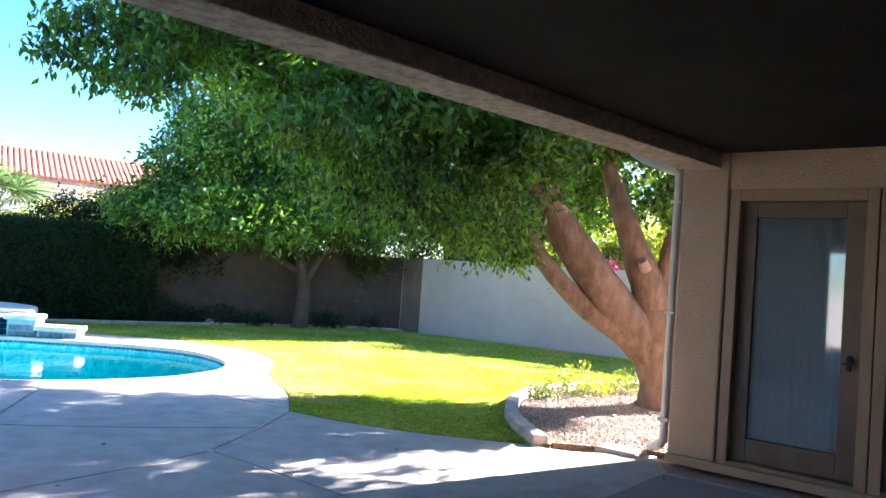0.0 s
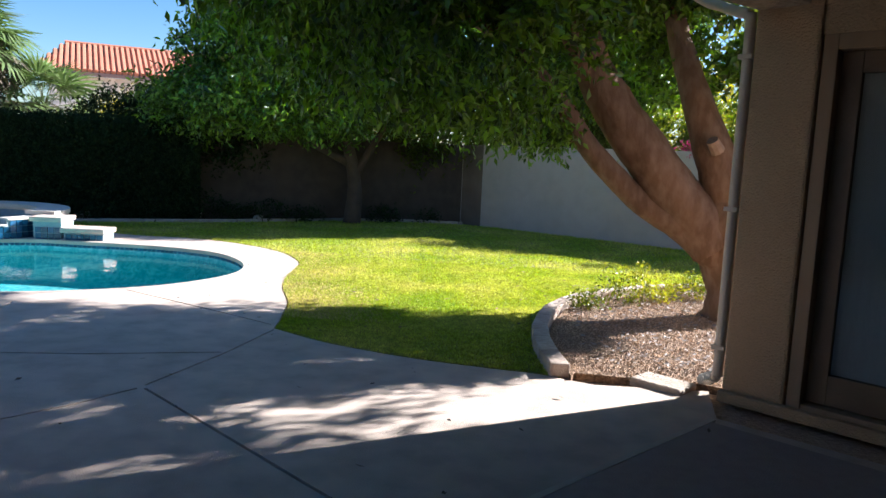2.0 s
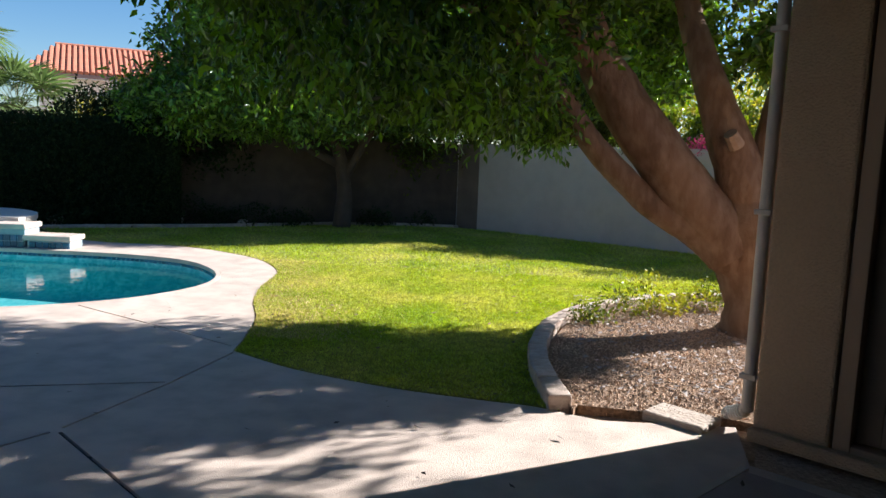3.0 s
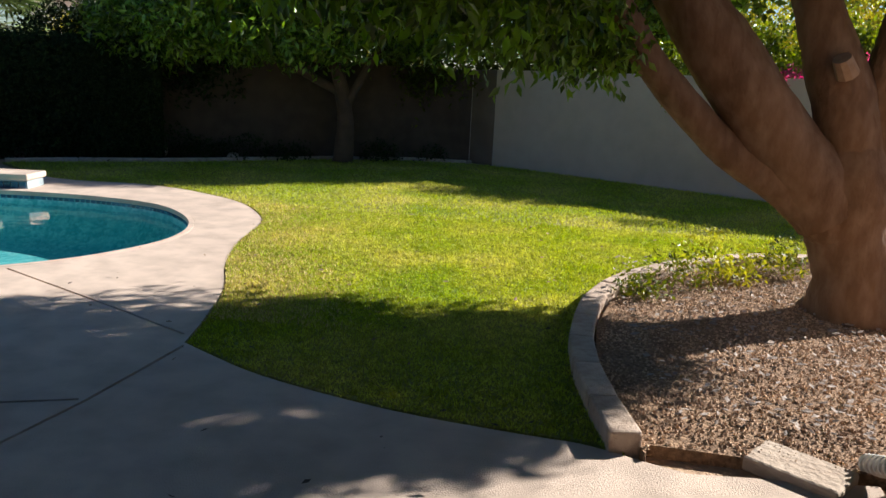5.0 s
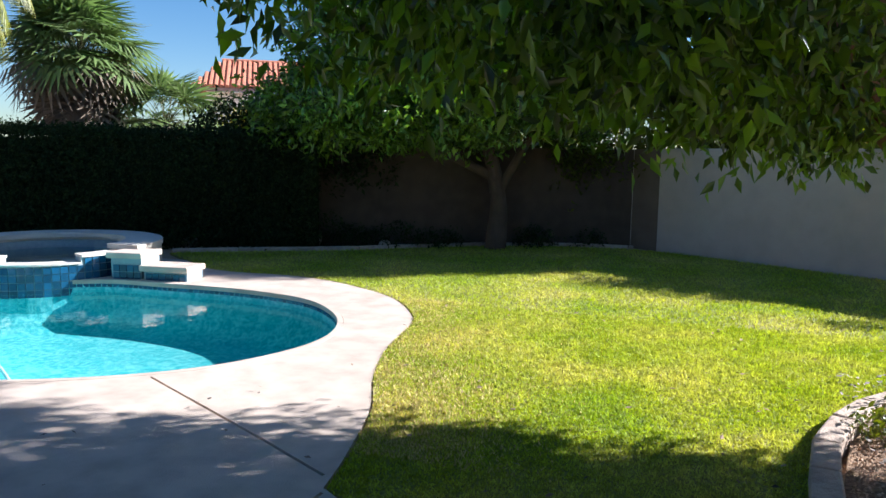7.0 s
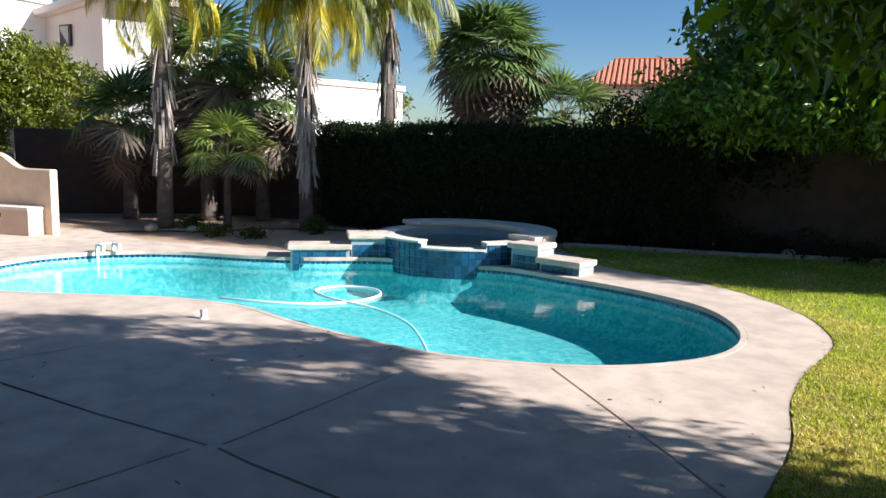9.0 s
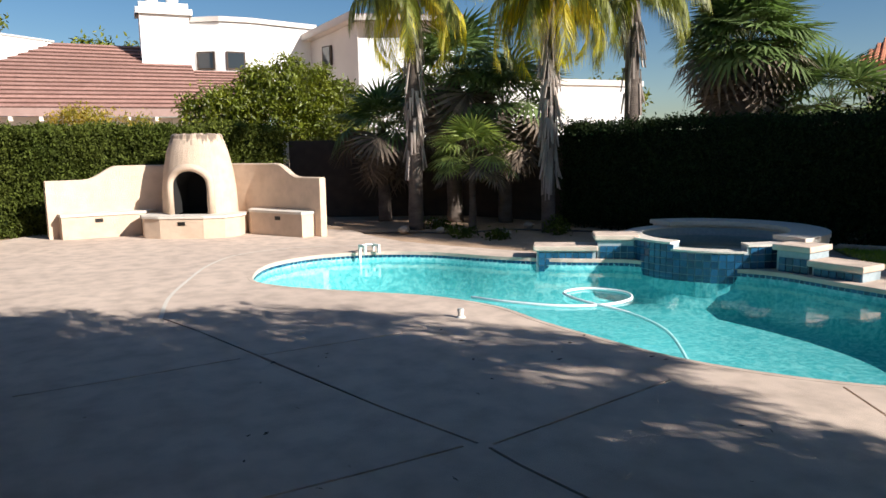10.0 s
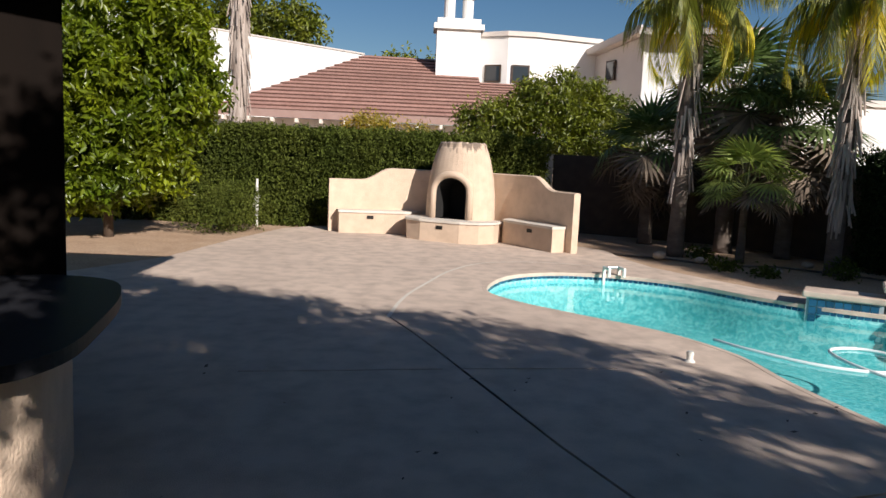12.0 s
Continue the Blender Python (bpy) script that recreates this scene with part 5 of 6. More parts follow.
setting("water_line_grout", band([p for p in offset_loop(POOL, -0.006)], [p for p in offset_loop(POOL, 0.02)], -0.22, -0.05), M["grout"], "pale grout behind the waterline tiles", "pool grout")

# ---- floating hose, skimmer, rail ----
hose = thing("pool_hose", "white floating pool cleaner hose in a loop", "pool hose", (-6.6, 9.3, -0.115))
bm = bmesh.new()
hp_ = smooth_line([(x + 6.6, y - 9.3, z, 0.018) for x, y, z in ((-8.0, 8.42, -0.02), (-7.55, 8.58, 0.0), (-7.05, 9.0, 0.0), (-6.85, 9.5, 0.0), (-6.98, 9.95, 0.0), (-7.35, 10.12, 0.0), (-7.72, 9.85, 0.0), (-7.6, 9.45, 0.01), (-7.1, 9.33, 0.02), (-6.5, 9.55, -0.03), (-5.95, 9.6, -0.12), (-5.4, 9.4, -0.3))], 8)
tube(bm, hp_, 8)
part("tube", bm, M["hose"], hose, "white ribbed hose", smooth=True)
cleaner = thing("pool_cleaner", "dark pool cleaner resting on the pool floor", "pool cleaner", (-5.0, 9.05, -DEPTH))
part("body", B(-0.2, 0.2, -0.15, 0.15, 0.03, 0.2, bevel=0.05), M["iron"], cleaner)
for x in (-0.16, 0.16):
    bm = bmesh.new()
    tube(bm, [(x, -0.12, 0.09, 0.09), (x, 0.12, 0.09, 0.09)], 14)
    part("wheel", bm, M["black"], cleaner)
grab = thing("pool_fill_spout", "small white-capped metal rail at the pool's edge", "pool rail", (-11.38, 8.25, -0.06), 98)
for x in (-0.12, 0.12):
    bm = bmesh.new()
    box(bm, x - 0.022, x + 0.022, -0.14, 0.1, 0.15, 0.19, bevel=0.01)
    box(bm, x - 0.02, x + 0.02, 0.055, 0.098, -0.1, 0.148, bevel=0.006)
    box(bm, x - 0.02, x + 0.02, -0.138, -0.095, 0.05, 0.148, bevel=0.006)
    part("post", bm, M["white"], grab, "bent white rail post")
part("rail", B(-0.097, 0.097, 0.055, 0.095, 0.152, 0.185, bevel=0.008), M["steel"], grab, "steel crossbar")
part("step_tread", B(-0.15, 0.15, 0.1, 0.2, -0.05, -0.015, bevel=0.01), M["white"], grab, "narrow white tread at the waterline")

riser = thing("pipe_riser", "short white pipe stub on the deck", "pipe stub", (-6.6, 7.61, 0))
bm = bmesh.new()
tube(bm, [(0, 0, 0, 0.05), (0, 0, 0.02, 0.03), (0, 0, 0.06, 0.026), (0, 0, 0.061, 0.034), (0, 0, 0.09, 0.03)], 12)
part("pipe", bm, M["white"], riser)

# ---- palms ----
def fan_leaf(bm, m, r, n, droop=0.2):
    """One fan leaf: blades from a common point."""
    for i in range(n):
        a = math.pi * (0.06 + 0.88 * i / (n - 1)) * 1.35 - math.pi * 0.175
        d = Vector((math.cos(a), math.sin(a), 0))
        s = Vector((-d.y, d.x, 0)) * r * 0.045
        z = 0.02 * r * (1 if i % 2 else -1)
        c = [(0, 0, 0), d * r * 0.5 + s + Vector((0, 0, z)), d * r + Vector((0, 0, -droop * r)), d * r * 0.5 - s + Vector((0, 0, z))]
        bm.faces.new([bm.verts.new(m @ Vector(q)) for q in c])


def fan_palm(name, label, at, h, r_tr, n, leaf_r, seed, mat_leaf, spread=1.0, lean=(0, 0), skirt=0):
    ob = thing(name, label, "palm", (*at, -0.03))
    rng = random.Random(seed)
    bm = bmesh.new()
    tube(bm, smooth_line([(0, 0, 0, r_tr * 1.2), (lean[0] * 0.4, lean[1] * 0.4, h * 0.4, r_tr), (lean[0], lean[1], h, r_tr * 0.9)], 6), 12, 0.2, seed)
    part("trunk", bm, M["ptrunk"], ob, smooth=True)
    top = Vector((lean[0], lean[1], h))
    bml, bms, bmd = bmesh.new(), bmesh.new(), bmesh.new()
    for i in range(n + skirt):
        az = i * 2.399 + rng.uniform(-0.3, 0.3)
        el = (80 - 105 * (i / n)) + rng.uniform(-8, 8) if i < n else rng.uniform(-70, -50)
        L_ = leaf_r * rng.uniform(0.8, 1.15) * spread
        d = Vector((math.cos(az) * math.cos(radians(el)), math.sin(az) * math.cos(radians(el)), math.sin(radians(el))))
        p1 = top + d * L_ * 0.9
        tube(bms, [(*top, 0.013), (*p1, 0.006)], 5)
        m_ = Matrix.Translation(p1) @ Euler((0, 0, az - math.pi / 2)).to_matrix().to_4x4() @ Euler((radians(el - 25 + rng.uniform(-15, 15)), rng.uniform(-0.4, 0.4), 0)).to_matrix().to_4x4()
        fan_leaf(bml if i < n * 0.85 else bmd, m_, leaf_r * rng.uniform(0.75, 1.1), 22, droop=rng.uniform(0.1, 0.35))
    part("fronds", bml, mat_leaf, ob, "stiff fan-shaped fronds")["kind"] = "stuff"
    part("frond_stalk", bms, M["stalk"], ob, "thin frond stalks")["kind"] = "stuff"
    part("dead_fronds", bmd, M["deadfan"], ob, "dry grey-brown hanging fronds")["kind"] = "stuff"
    return ob


def feather_palm(name, label, at, h, r_tr, n, L0, seed, mat_leaf, boots=60, yellow=0, lean=(0, 0), boot_z=1.0, trunk="ptrunk"):
    """A palm with arching feather fronds and a trunk wrapped in old frond bases."""
    ob = thing(name, label, "palm", (*at, -0.03))
    rng = random.Random(seed)
    bm = bmesh.new()
    axis = smooth_line([(0, 0, 0, r_tr * 1.15), (lean[0] * 0.3, lean[1] * 0.3, h * 0.35, r_tr), (lean[0], lean[1], h, r_tr * 0.85)], 8)
    tube(bm, axis, 14, 0.1, seed)
    part("trunk", bm, M[trunk], ob, smooth=True)
    bmb = bmesh.new()
    for i in range(boots):
        f = rng.random()
        z = boot_z + (h - boot_z) * f
        az = rng.uniform(0, 6.28)
        cx, cy = lean[0] * z / h, lean[1] * z / h
        l = rng.uniform(0.35, 0.75)
        out = rng.uniform(0.0, 0.13)
        d = Vector((math.cos(az), math.sin(az), 0))
        sd = Vector((-d.y, d.x, 0)) * rng.uniform(0.015, 0.045)
        a = Vector((cx, cy, z)) + d * r_tr * 0.95
        b = a + d * out - Vector((0, 0, l))
        vs = [bmb.verts.new(p) for p in (a - sd, a + sd, b + sd * 0.4, b - sd * 0.4)]
        vs2 = [bmb.verts.new(Vector(v.co) + d * 0.025) for v in vs]
        bmb.faces.new(vs)
        bmb.faces.new(vs2[::-1])
        for q in range(4):
            bmb.faces.new((vs[q], vs[(q + 1) % 4], vs2[(q + 1) % 4], vs2[q]))
    part("trunk_thatch", bmb, M["dry"], ob, "shaggy pale dead frond bases")["kind"] = "stuff"
    top = Vector((lean[0], lean[1], h))
    for grp, cnt, mt, lab in (("fronds", n, mat_leaf, "arching green feather fronds"), ("yellow_fronds", yellow, M["yfrond"], "yellowing drooping fronds")):
        if not cnt:
            continue
        bml = bmesh.new()
        for i in range(cnt):
            az = i * 2.399 + rng.uniform(-0.3, 0.3) + (1.0 if grp != "fronds" else 0)
            el = radians(75 - 80 * (i / max(cnt, 1)) if grp == "fronds" else rng.uniform(-15, 15))
            L_ = L0 * rng.uniform(0.85, 1.1)
            d0 = Vector((math.cos(az), math.sin(az), 0))
            pts_ = []
            p = top.copy()
            e = el
            for k in range(13):
                pts_.append(p.copy())
                p = p + (d0 * math.cos(e) + Vector((0, 0, math.sin(e)))) * L_ / 12
                e -= radians(10 + 3 * rng.random())
            side = Vector((-d0.y, d0.x, 0))
            tube(bml, [(*q, 0.018 * (1 - j / 14)) for j, q in enumerate(pts_)], 5)
            for j in range(1, 12):
                for sub in (0, 0.22, 0.44, 0.66, 0.86):
                    c = pts_[j].lerp(pts_[j + 1], sub)
                    t = (pts_[j + 1] - pts_[j]).normalized()
                    ln = L_ * 0.30 * math.sin(math.pi * (0.15 + 0.8 * j / 12)) * rng.uniform(0.85, 1.1)
                    for sg in (-1, 1):
                        dd = (side * sg * 0.6 + t * 0.4 + Vector((0, 0, -0.9 + rng.uniform(-0.25, 0.25)))).normalized()
                        ww = t * 0.012
                        mid = c + dd * ln * 0.5
                        tip = c + dd * ln + Vector((0, 0, -ln * 0.4))
                        bml.faces.new([bml.verts.new(q) for q in (c - ww, mid - ww, tip, mid + ww, c + ww)])
        part(grp, bml, mt, ob, lab)["kind"] = "stuff"
    return ob


feather_palm("queen_palm", "queen palm with shaggy pale trunk and yellowing fronds", (-12.5, 12.3), 4.5, 0.12, 13, 1.9, 41, M["frond"], boots=130, yellow=10, lean=(0.05, 0.0), boot_z=1.2)
feather_palm("queen_palm", "queen palm with shaggy trunk beside the back wall", (-14.3, 10.25), 4.75, 0.14, 14, 1.9, 42, M["frond"], boots=70, yellow=6, boot_z=1.6)
feather_palm("queen_palm", "slim queen palm against the sky", (-12.3, 14.1), 4.6, 0.15, 13, 1.9, 43, M["frond"], boots=40, boot_z=2.6)
fan_palm("fan_palm", "young green fan palm in the planting strip", (-13.7, 11.25), 1.35, 0.07, 30, 0.58, 51, M["fan_young"], spread=1.15)
fan_palm("fan_palm", "dense dark fan palm with a skirt of dead fronds", (-15.3, 11.6), 3.1, 0.16, 38, 0.95, 52, M["fan"], skirt=22)
fan_palm("fan_palm", "tall full fan palm above the hedge", (-12.4, 17.2), 3.6, 0.2, 78, 1.0, 53, M["fan"], skirt=34)
fan_palm("fan_palm", "blue-green fan palm above the hedge", (-11.2, 18.4), 2.3, 0.15, 30, 0.9, 54, M["fan"], skirt=6)
fan_palm("fan_palm", "dark fan palm beside the fireplace wall", (-16.4, 10.3), 2.0, 0.14, 30, 0.8, 55, M["fan"], skirt=8)
fan_palm("fan_palm", "shaggy fan palm at the back of the bed", (-14.6, 12.5), 2.5, 0.14, 34, 0.9, 56, M["fan"], skirt=20)

# ---- shrubs left of the fireplace ----
bushy("citrus_tree", "dense bright green citrus tree at the deck's edge", "tree", (-13.9, -0.3),
      [(0, 0, 1.5, 1.5, 1.5, 1.0), (-0.6, 0.4, 2.6, 1.6, 1.4, 1.2), (0.6, -0.8, 2.8, 1.6, 1.5, 1.4), (-0.2, 0, 3.9, 1.5, 1.4, 1.1), (0.2, -1.6, 1.9, 1.5, 1.3, 1.3), (0.4, -2.4, 3.2, 1.8, 1.5, 1.6), (0.2, 1.0, 3.2, 1.0, 0.8, 1.3), (0.4, 0.8, 1.7, 0.9, 0.7, 0.8), (0.3, 1.5, 2.6, 0.7, 0.6, 0.9), (0.3, 1.3, 3.9, 0.8, 0.6, 0.8), (0.5, -0.4, 1.0, 1.2, 1.2, 0.5)], 8000, M["leaf3"], 20, 0.15, 0.17, 61, [[(0, 0, -0.03, 0.09), (0, 0, 1.5, 0.07)]], gaps=0.08)
bushy("shrub", "low rounded olive shrub beside the citrus tree", "shrub", (-15.3, 1.2), [(0, 0, 0.45, 1.0, 0.8, 0.5), (-0.5, 0.5, 0.5, 0.7, 0.6, 0.5)], 1100, M["hedge"], 9, 0.06, 0.1, 62)
bushy("orange_shrub", "orange-yellow flowering shrub behind the hedge", "shrub", (-19.6, 4.6), [(0, 0, 2.0, 0.7, 1.3, 0.7), (0, -0.6, 2.3, 0.5, 0.8, 0.5)], 700, M["orange"], 9, 0.08, 0.14, 63)
bushy("citrus_tree", "round green tree behind the fireplace", "tree", (-20.6, 8.8), [(0, 0, 2.5, 1.3, 1.9, 1.1), (0, 0.3, 3.3, 1.1, 1.4, 0.85), (0, 1.5, 2.6, 1.2, 1.3, 0.95), (0, -1.5, 2.6, 1.1, 1.1, 0.75)], 6000, M["leaf2"], 10, 0.12, 0.17, 64, [[(0, 0, 0, 0.12), (0, 0, 2.4, 0.08)]], gaps=0.05)
bushy("bougainvillea", "magenta bougainvillea along the top of the garden wall", "flowering shrub", (5.9, 15.15), [(0, 0, 2.0, 1.5, 0.4, 0.25), (1.3, -0.8, 2.0, 0.9, 0.4, 0.2), (-1.8, 1.1, 1.9, 0.8, 0.4, 0.2)], 520, M["pink"], 9, 0.06, 0.1, 65)
bushy("orange_shrub", "orange flowering shrub beyond the garden wall", "shrub", (8.4, 13.9), [(0, 0, 2.1, 1.3, 0.5, 0.35)], 300, M["orange"], 9, 0.06, 0.1, 66)
bushy("neighbour_tree", "sunlit mixed green tree beyond the garden wall", "tree", (10.5, 19.5), [(0, 0, 3.0, 2.4, 1.4, 1.4), (3.0, -1.6, 3.2, 2.2, 1.2, 1.5), (-2.8, 1.4, 3.0, 1.8, 1.2, 1.4), (-5.6, 3.0, 3.0, 2.0, 1.3, 1.3), (-8.5, 4.4, 3.2, 2.2, 1.3, 1.3)], 4600, M["ylw"], 10, 0.13, 0.22, 67, [[(0, 0, 0, 0.15), (0, 0, 3, 0.08)]])

for sx, sy, n_, mt_, lab_ in ((-7.6, 17.5, 1500, "ivy", "dark overgrown shrub row behind the back wall"), (-3.6, 19.3, 1500, "hedge", "dark green shrub row behind the back wall"), (1.2, 19.4, 1500, "hedge", "dense green shrub row behind the garden wall"), (4.8, 17.1, 1500, "leaf3", "bright green shrub row behind the garden wall")):
    bushy("shrub", lab_, "shrub", (sx, sy), [(-1.3, 0.3, 1.9, 1.3, 0.6, 0.9), (0.0, 0.1, 2.1, 1.3, 0.6, 0.9), (1.3, -0.2, 1.8, 1.2, 0.6, 0.9)], n_, M[mt_], 12, 0.11, 0.2, int(sx * 3 + 140), group="shrubs beyond the wall")

# ---- neighbouring houses ----
def gable_rows(roof, name, material, p0, p1, q1, q0, rows_):
    """Overlapping courses of roofing from the eave p0-p1 up to the ridge q0-q1."""
    p0, p1, q0, q1 = map(Vector, (p0, p1, q0, q1))
    n = (p1 - p0).cross(q0 - p0).normalized()
    if n.z < 0:
        n = -n
    for i in range(rows_):
        bm = bmesh.new()
        f0, f1 = i / rows_, (i + 1) / rows_
        a, b = p0.lerp(q0, f0) + n * 0.09, p1.lerp(q1, f0) + n * 0.09
        c, d = p1.lerp(q1, f1) + n * 0.02, p0.lerp(q0, f1) + n * 0.02
        a2, b2 = p0.lerp(q0, f0) - n * 0.02, p1.lerp(q1, f0) - n * 0.02
        va_ = [bm.verts.new(x) for x in (a, b, c, d)]
        bm.faces.new(va_)
        # lower edge of the course takes the painted shadow line
        bm.faces.new([bm.verts.new(x) for x in (a2, b2, b, a)]).material_index = 1
        part(name, bm, [material, M["rtshadow"]], roof)


hs = thing("neighbour_house", "white two-storey house with brown tiled roof and a square chimney", "house", (-33.0, 4.0, 0))


def hpart(name, pts_plan, z0, z1, mt, label=""):
    return part(name, sheet([(x + 33.0, y - 4.0) for x, y in pts_plan], [], z1, z0), mt, hs, label)


hpart("lower_wall", [(-31.6, -6.0), (-31.6, 10.5), (-40, 10.5), (-40, -6.0)], 0, 3.0, M["hwhite"], "white stucco lower wall")
o_ = Vector((33.0, -4.0, 0))
roof = new("roof")
roof.parent = hs
roof["label"] = "brown concrete tile roof in courses"
gable_rows(roof, "roof_course", M["rtile"], Vector((-31.0, -3.2, 3.25)) + o_, Vector((-31.0, 8.0, 3.3)) + o_, Vector((-36.6, 8.0, 6.3)) + o_, Vector((-36.6, 2.7, 6.35)) + o_, 17)
gable_rows(roof, "roof_course", M["rtile"], Vector((-31.0, 8.0, 3.3)) + o_, Vector((-31.0, 11.4, 3.35)) + o_, Vector((-35.25, 11.4, 5.2)) + o_, Vector((-35.25, 8.0, 5.2)) + o_, 13)
hpart("fascia", [(-30.95, -3.3), (-30.95, 10.9), (-31.1, 10.9), (-31.1, -3.3)], 3.0, 3.3, M["fascia"], "brown fascia board")
for i in range(14):
    y = -2.6 + i * 0.98
    part("rafter", B(1.75, 2.25, y - 4.06, y - 3.94, 2.82, 2.98), M["rafter"], hs)
tw = hpart("tall_wall", [(-36.7, -12.0), (-36.7, 2.6), (-37.2, 2.6), (-37.2, -12.0)], 0, 6.4, M["hwhite"], "tall plain white wall with a sloping top")
for v in tw.data.vertices:
    if v.co.z > 6:
        v.co.z += 0.115 * (-1.4 - v.co.y)
bm = bmesh.new()
tube(bm, [(33.0 - 36.7, -1.4, 6.42, 0.05), (33.0 - 36.7, -16.0, 6.42 + 0.115 * 14.6, 0.05)], 6)
part("wall_cap", bm, M["hbeige"], hs, "thin grey wall cap")
hpart("chimney", [(-34.9, 6.0), (-34.9, 8.0), (-36.2, 8.0), (-36.2, 6.0)], 3.8, 8.0, M["hwhite"], "square white chimney")
hpart("chimney_top", [(-34.75, 5.85), (-34.75, 8.15), (-36.35, 8.15), (-36.35, 5.85)], 7.5, 7.75, M["hwhite"], "stepped chimney band")
for y in (6.55, 7.4):
    bm = bmesh.new()
    tube(bm, [(33.0 - 35.5, y - 4, 7.9, 0.26), (33.0 - 35.5, y - 4, 8.9, 0.26)], 12)
    part("flue", bm, M["hwhite"], hs, "white round flue")
    bm = bmesh.new()
    tube(bm, [(33.0 - 35.5, y - 4, 8.98, 0.34), (33.0 - 35.5, y - 4, 9.02, 0.34)], 12)
    part("flue_cap", bm, M["iron"], hs, "dark metal cap")
hpart("upper_wall", [(-35.3, 9.35), (-35.3, 10.6), (-36.3, 13.9), (-39.0, 13.9), (-39.0, 8.0), (-36.1, 8.0)], 3.4, 7.4, M["hwhite"], "white upper storey with bevelled corners")
hpart("parapet", [(-35.2, 9.3), (-35.2, 10.65), (-36.2, 14.0), (-39.1, 14.0), (-39.1, 7.9), (-36.1, 7.9)], 7.4, 7.62, M["hbeige"], "thin parapet cap")
for wx, wy, wa in ((-35.27, 9.97, 0.0), (-35.66, 8.72, 30.6)):
    w_ = part("window", B(-0.03, 0.06, -0.42, 0.42, 5.3, 6.1), M["frame"], hs, "dark framed window")
    w_.matrix_basis = pose(wx + 33.0, wy - 4.0, 0, 0, 0, -wa)
    part("pane", B(0.05, 0.07, -0.35, 0.35, 5.37, 6.03), M["glassdark"], w_, "dark glass")

h2 = thing("neighbour_house", "gabled house wing with shaded beige and sunlit white walls", "house", (-32.6, 14.9, 0))


def h2part(name, pts_plan, z0, z1, mt, label="", dz=0.0):
    """A prism; with dz its top falls by that much towards the far end of the plan."""
    bm = sheet([(x + 32.6, y - 14.9) for x, y in pts_plan], [], z1, z0)
    for v in bm.verts:
        if v.co.z > 1.0:
            v.co.z += dz * v.co.x / 5.4
    return part(name, bm, mt, h2, label)


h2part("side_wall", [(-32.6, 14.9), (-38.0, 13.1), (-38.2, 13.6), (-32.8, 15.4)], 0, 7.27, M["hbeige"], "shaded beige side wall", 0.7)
h2part("wall", [(-32.58, 14.92), (-31.2, 19.0), (-32.0, 19.3), (-33.0, 15.2)], 0, 6.55, M["hwhite"], "sunlit white wall")
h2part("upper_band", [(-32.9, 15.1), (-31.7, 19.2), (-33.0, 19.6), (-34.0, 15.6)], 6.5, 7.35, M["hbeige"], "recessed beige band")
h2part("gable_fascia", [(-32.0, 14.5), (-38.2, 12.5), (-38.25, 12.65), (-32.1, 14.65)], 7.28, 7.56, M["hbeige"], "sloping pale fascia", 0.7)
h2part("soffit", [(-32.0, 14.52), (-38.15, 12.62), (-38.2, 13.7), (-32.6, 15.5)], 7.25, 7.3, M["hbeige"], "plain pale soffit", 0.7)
h2part("eave", [(-32.0, 14.5), (-30.6, 19.2), (-34.5, 20.3), (-35.0, 15.2)], 7.3, 7.5, M["rtile"], "low brown roof edge")
h2part("eave_fascia", [(-31.96, 14.45), (-30.56, 19.15), (-30.62, 19.17), (-32.02, 14.5)], 7.22, 7.46, M["hbeige"], "pale fascia board")
w_ = part("window", B(-0.35, 0.35, -0.08, 0.03, 5.55, 6.45), M["frame"], h2, "small dark window")
w_.matrix_basis = pose(-2.2, -0.78, 0, 0, 0, 18.4)
part("pane", B(-0.28, 0.28, -0.1, -0.07, 5.62, 6.38), M["glassdark"], w_, "dark glass")
h2part("low_wall", [(-31.0, 14.6), (-29.8, 19.0), (-31.4, 19.4), (-32.5, 14.6)], 0, 4.4, M["hwhite"], "white parapet wall")

h3 = thing("neighbour_house", "long low white flat-roofed house", "house", (-34.5, 27.0, 0))
part("wall", B(-6, 0, -5, 5.2, 0, 4.9), M["hwhite"], h3, "white wall")
part("parapet", B(-6.1, 0.15, -5.1, 5.3, 4.9, 5.2), M["hbeige"], h3, "parapet band")

h4 = thing("neighbour_house", "house with an orange clay tile hip roof", "house", (-25.3, 38.1, 0), 33)
part("wall", B(0.3, 14.0, 0.2, 7, 0, 5.0), M["hwhite"], h4, "pale stucco wall")
roof = new("roof")
roof.parent = h4
roof["label"] = "orange barrel-tiled hip roof"
gable_rows(roof, "roof_bed", M["otile"], (-0.4, -0.6, 5.15), (14.6, -0.6, 5.15), (14.6, 3.4, 6.95), (1.0, 3.4, 6.95), 1)
part("roof_end", sheet([(-0.4, -0.6), (1.0, 3.4), (-0.4, 7.4)], [], 5.2, 5.1), M["otile"], roof)
for i in range(52):
    bm = bmesh.new()
    x = -0.3 + i * 0.285
    f = min(1.0, max(0.06, (x + 0.4) / 1.4))
    tube(bm, [(x, -0.66, 5.2, 0.13), (x, -0.6 + 4.0 * f, 5.2 + 1.8 * f, 0.13)], 6)
    part("roof_tile", bm, M["otile"], roof)
bm = bmesh.new()
tube(bm, [(1.0, 3.4, 7.0, 0.16), (14.6, 3.4, 7.0, 0.16)], 8)
part("ridge", bm, M["otile"], roof, "rounded ridge tiles")
part("fascia", B(-0.4, 14.6, -0.7, -0.6, 4.95, 5.14), M["fascia"], h4, "brown fascia")

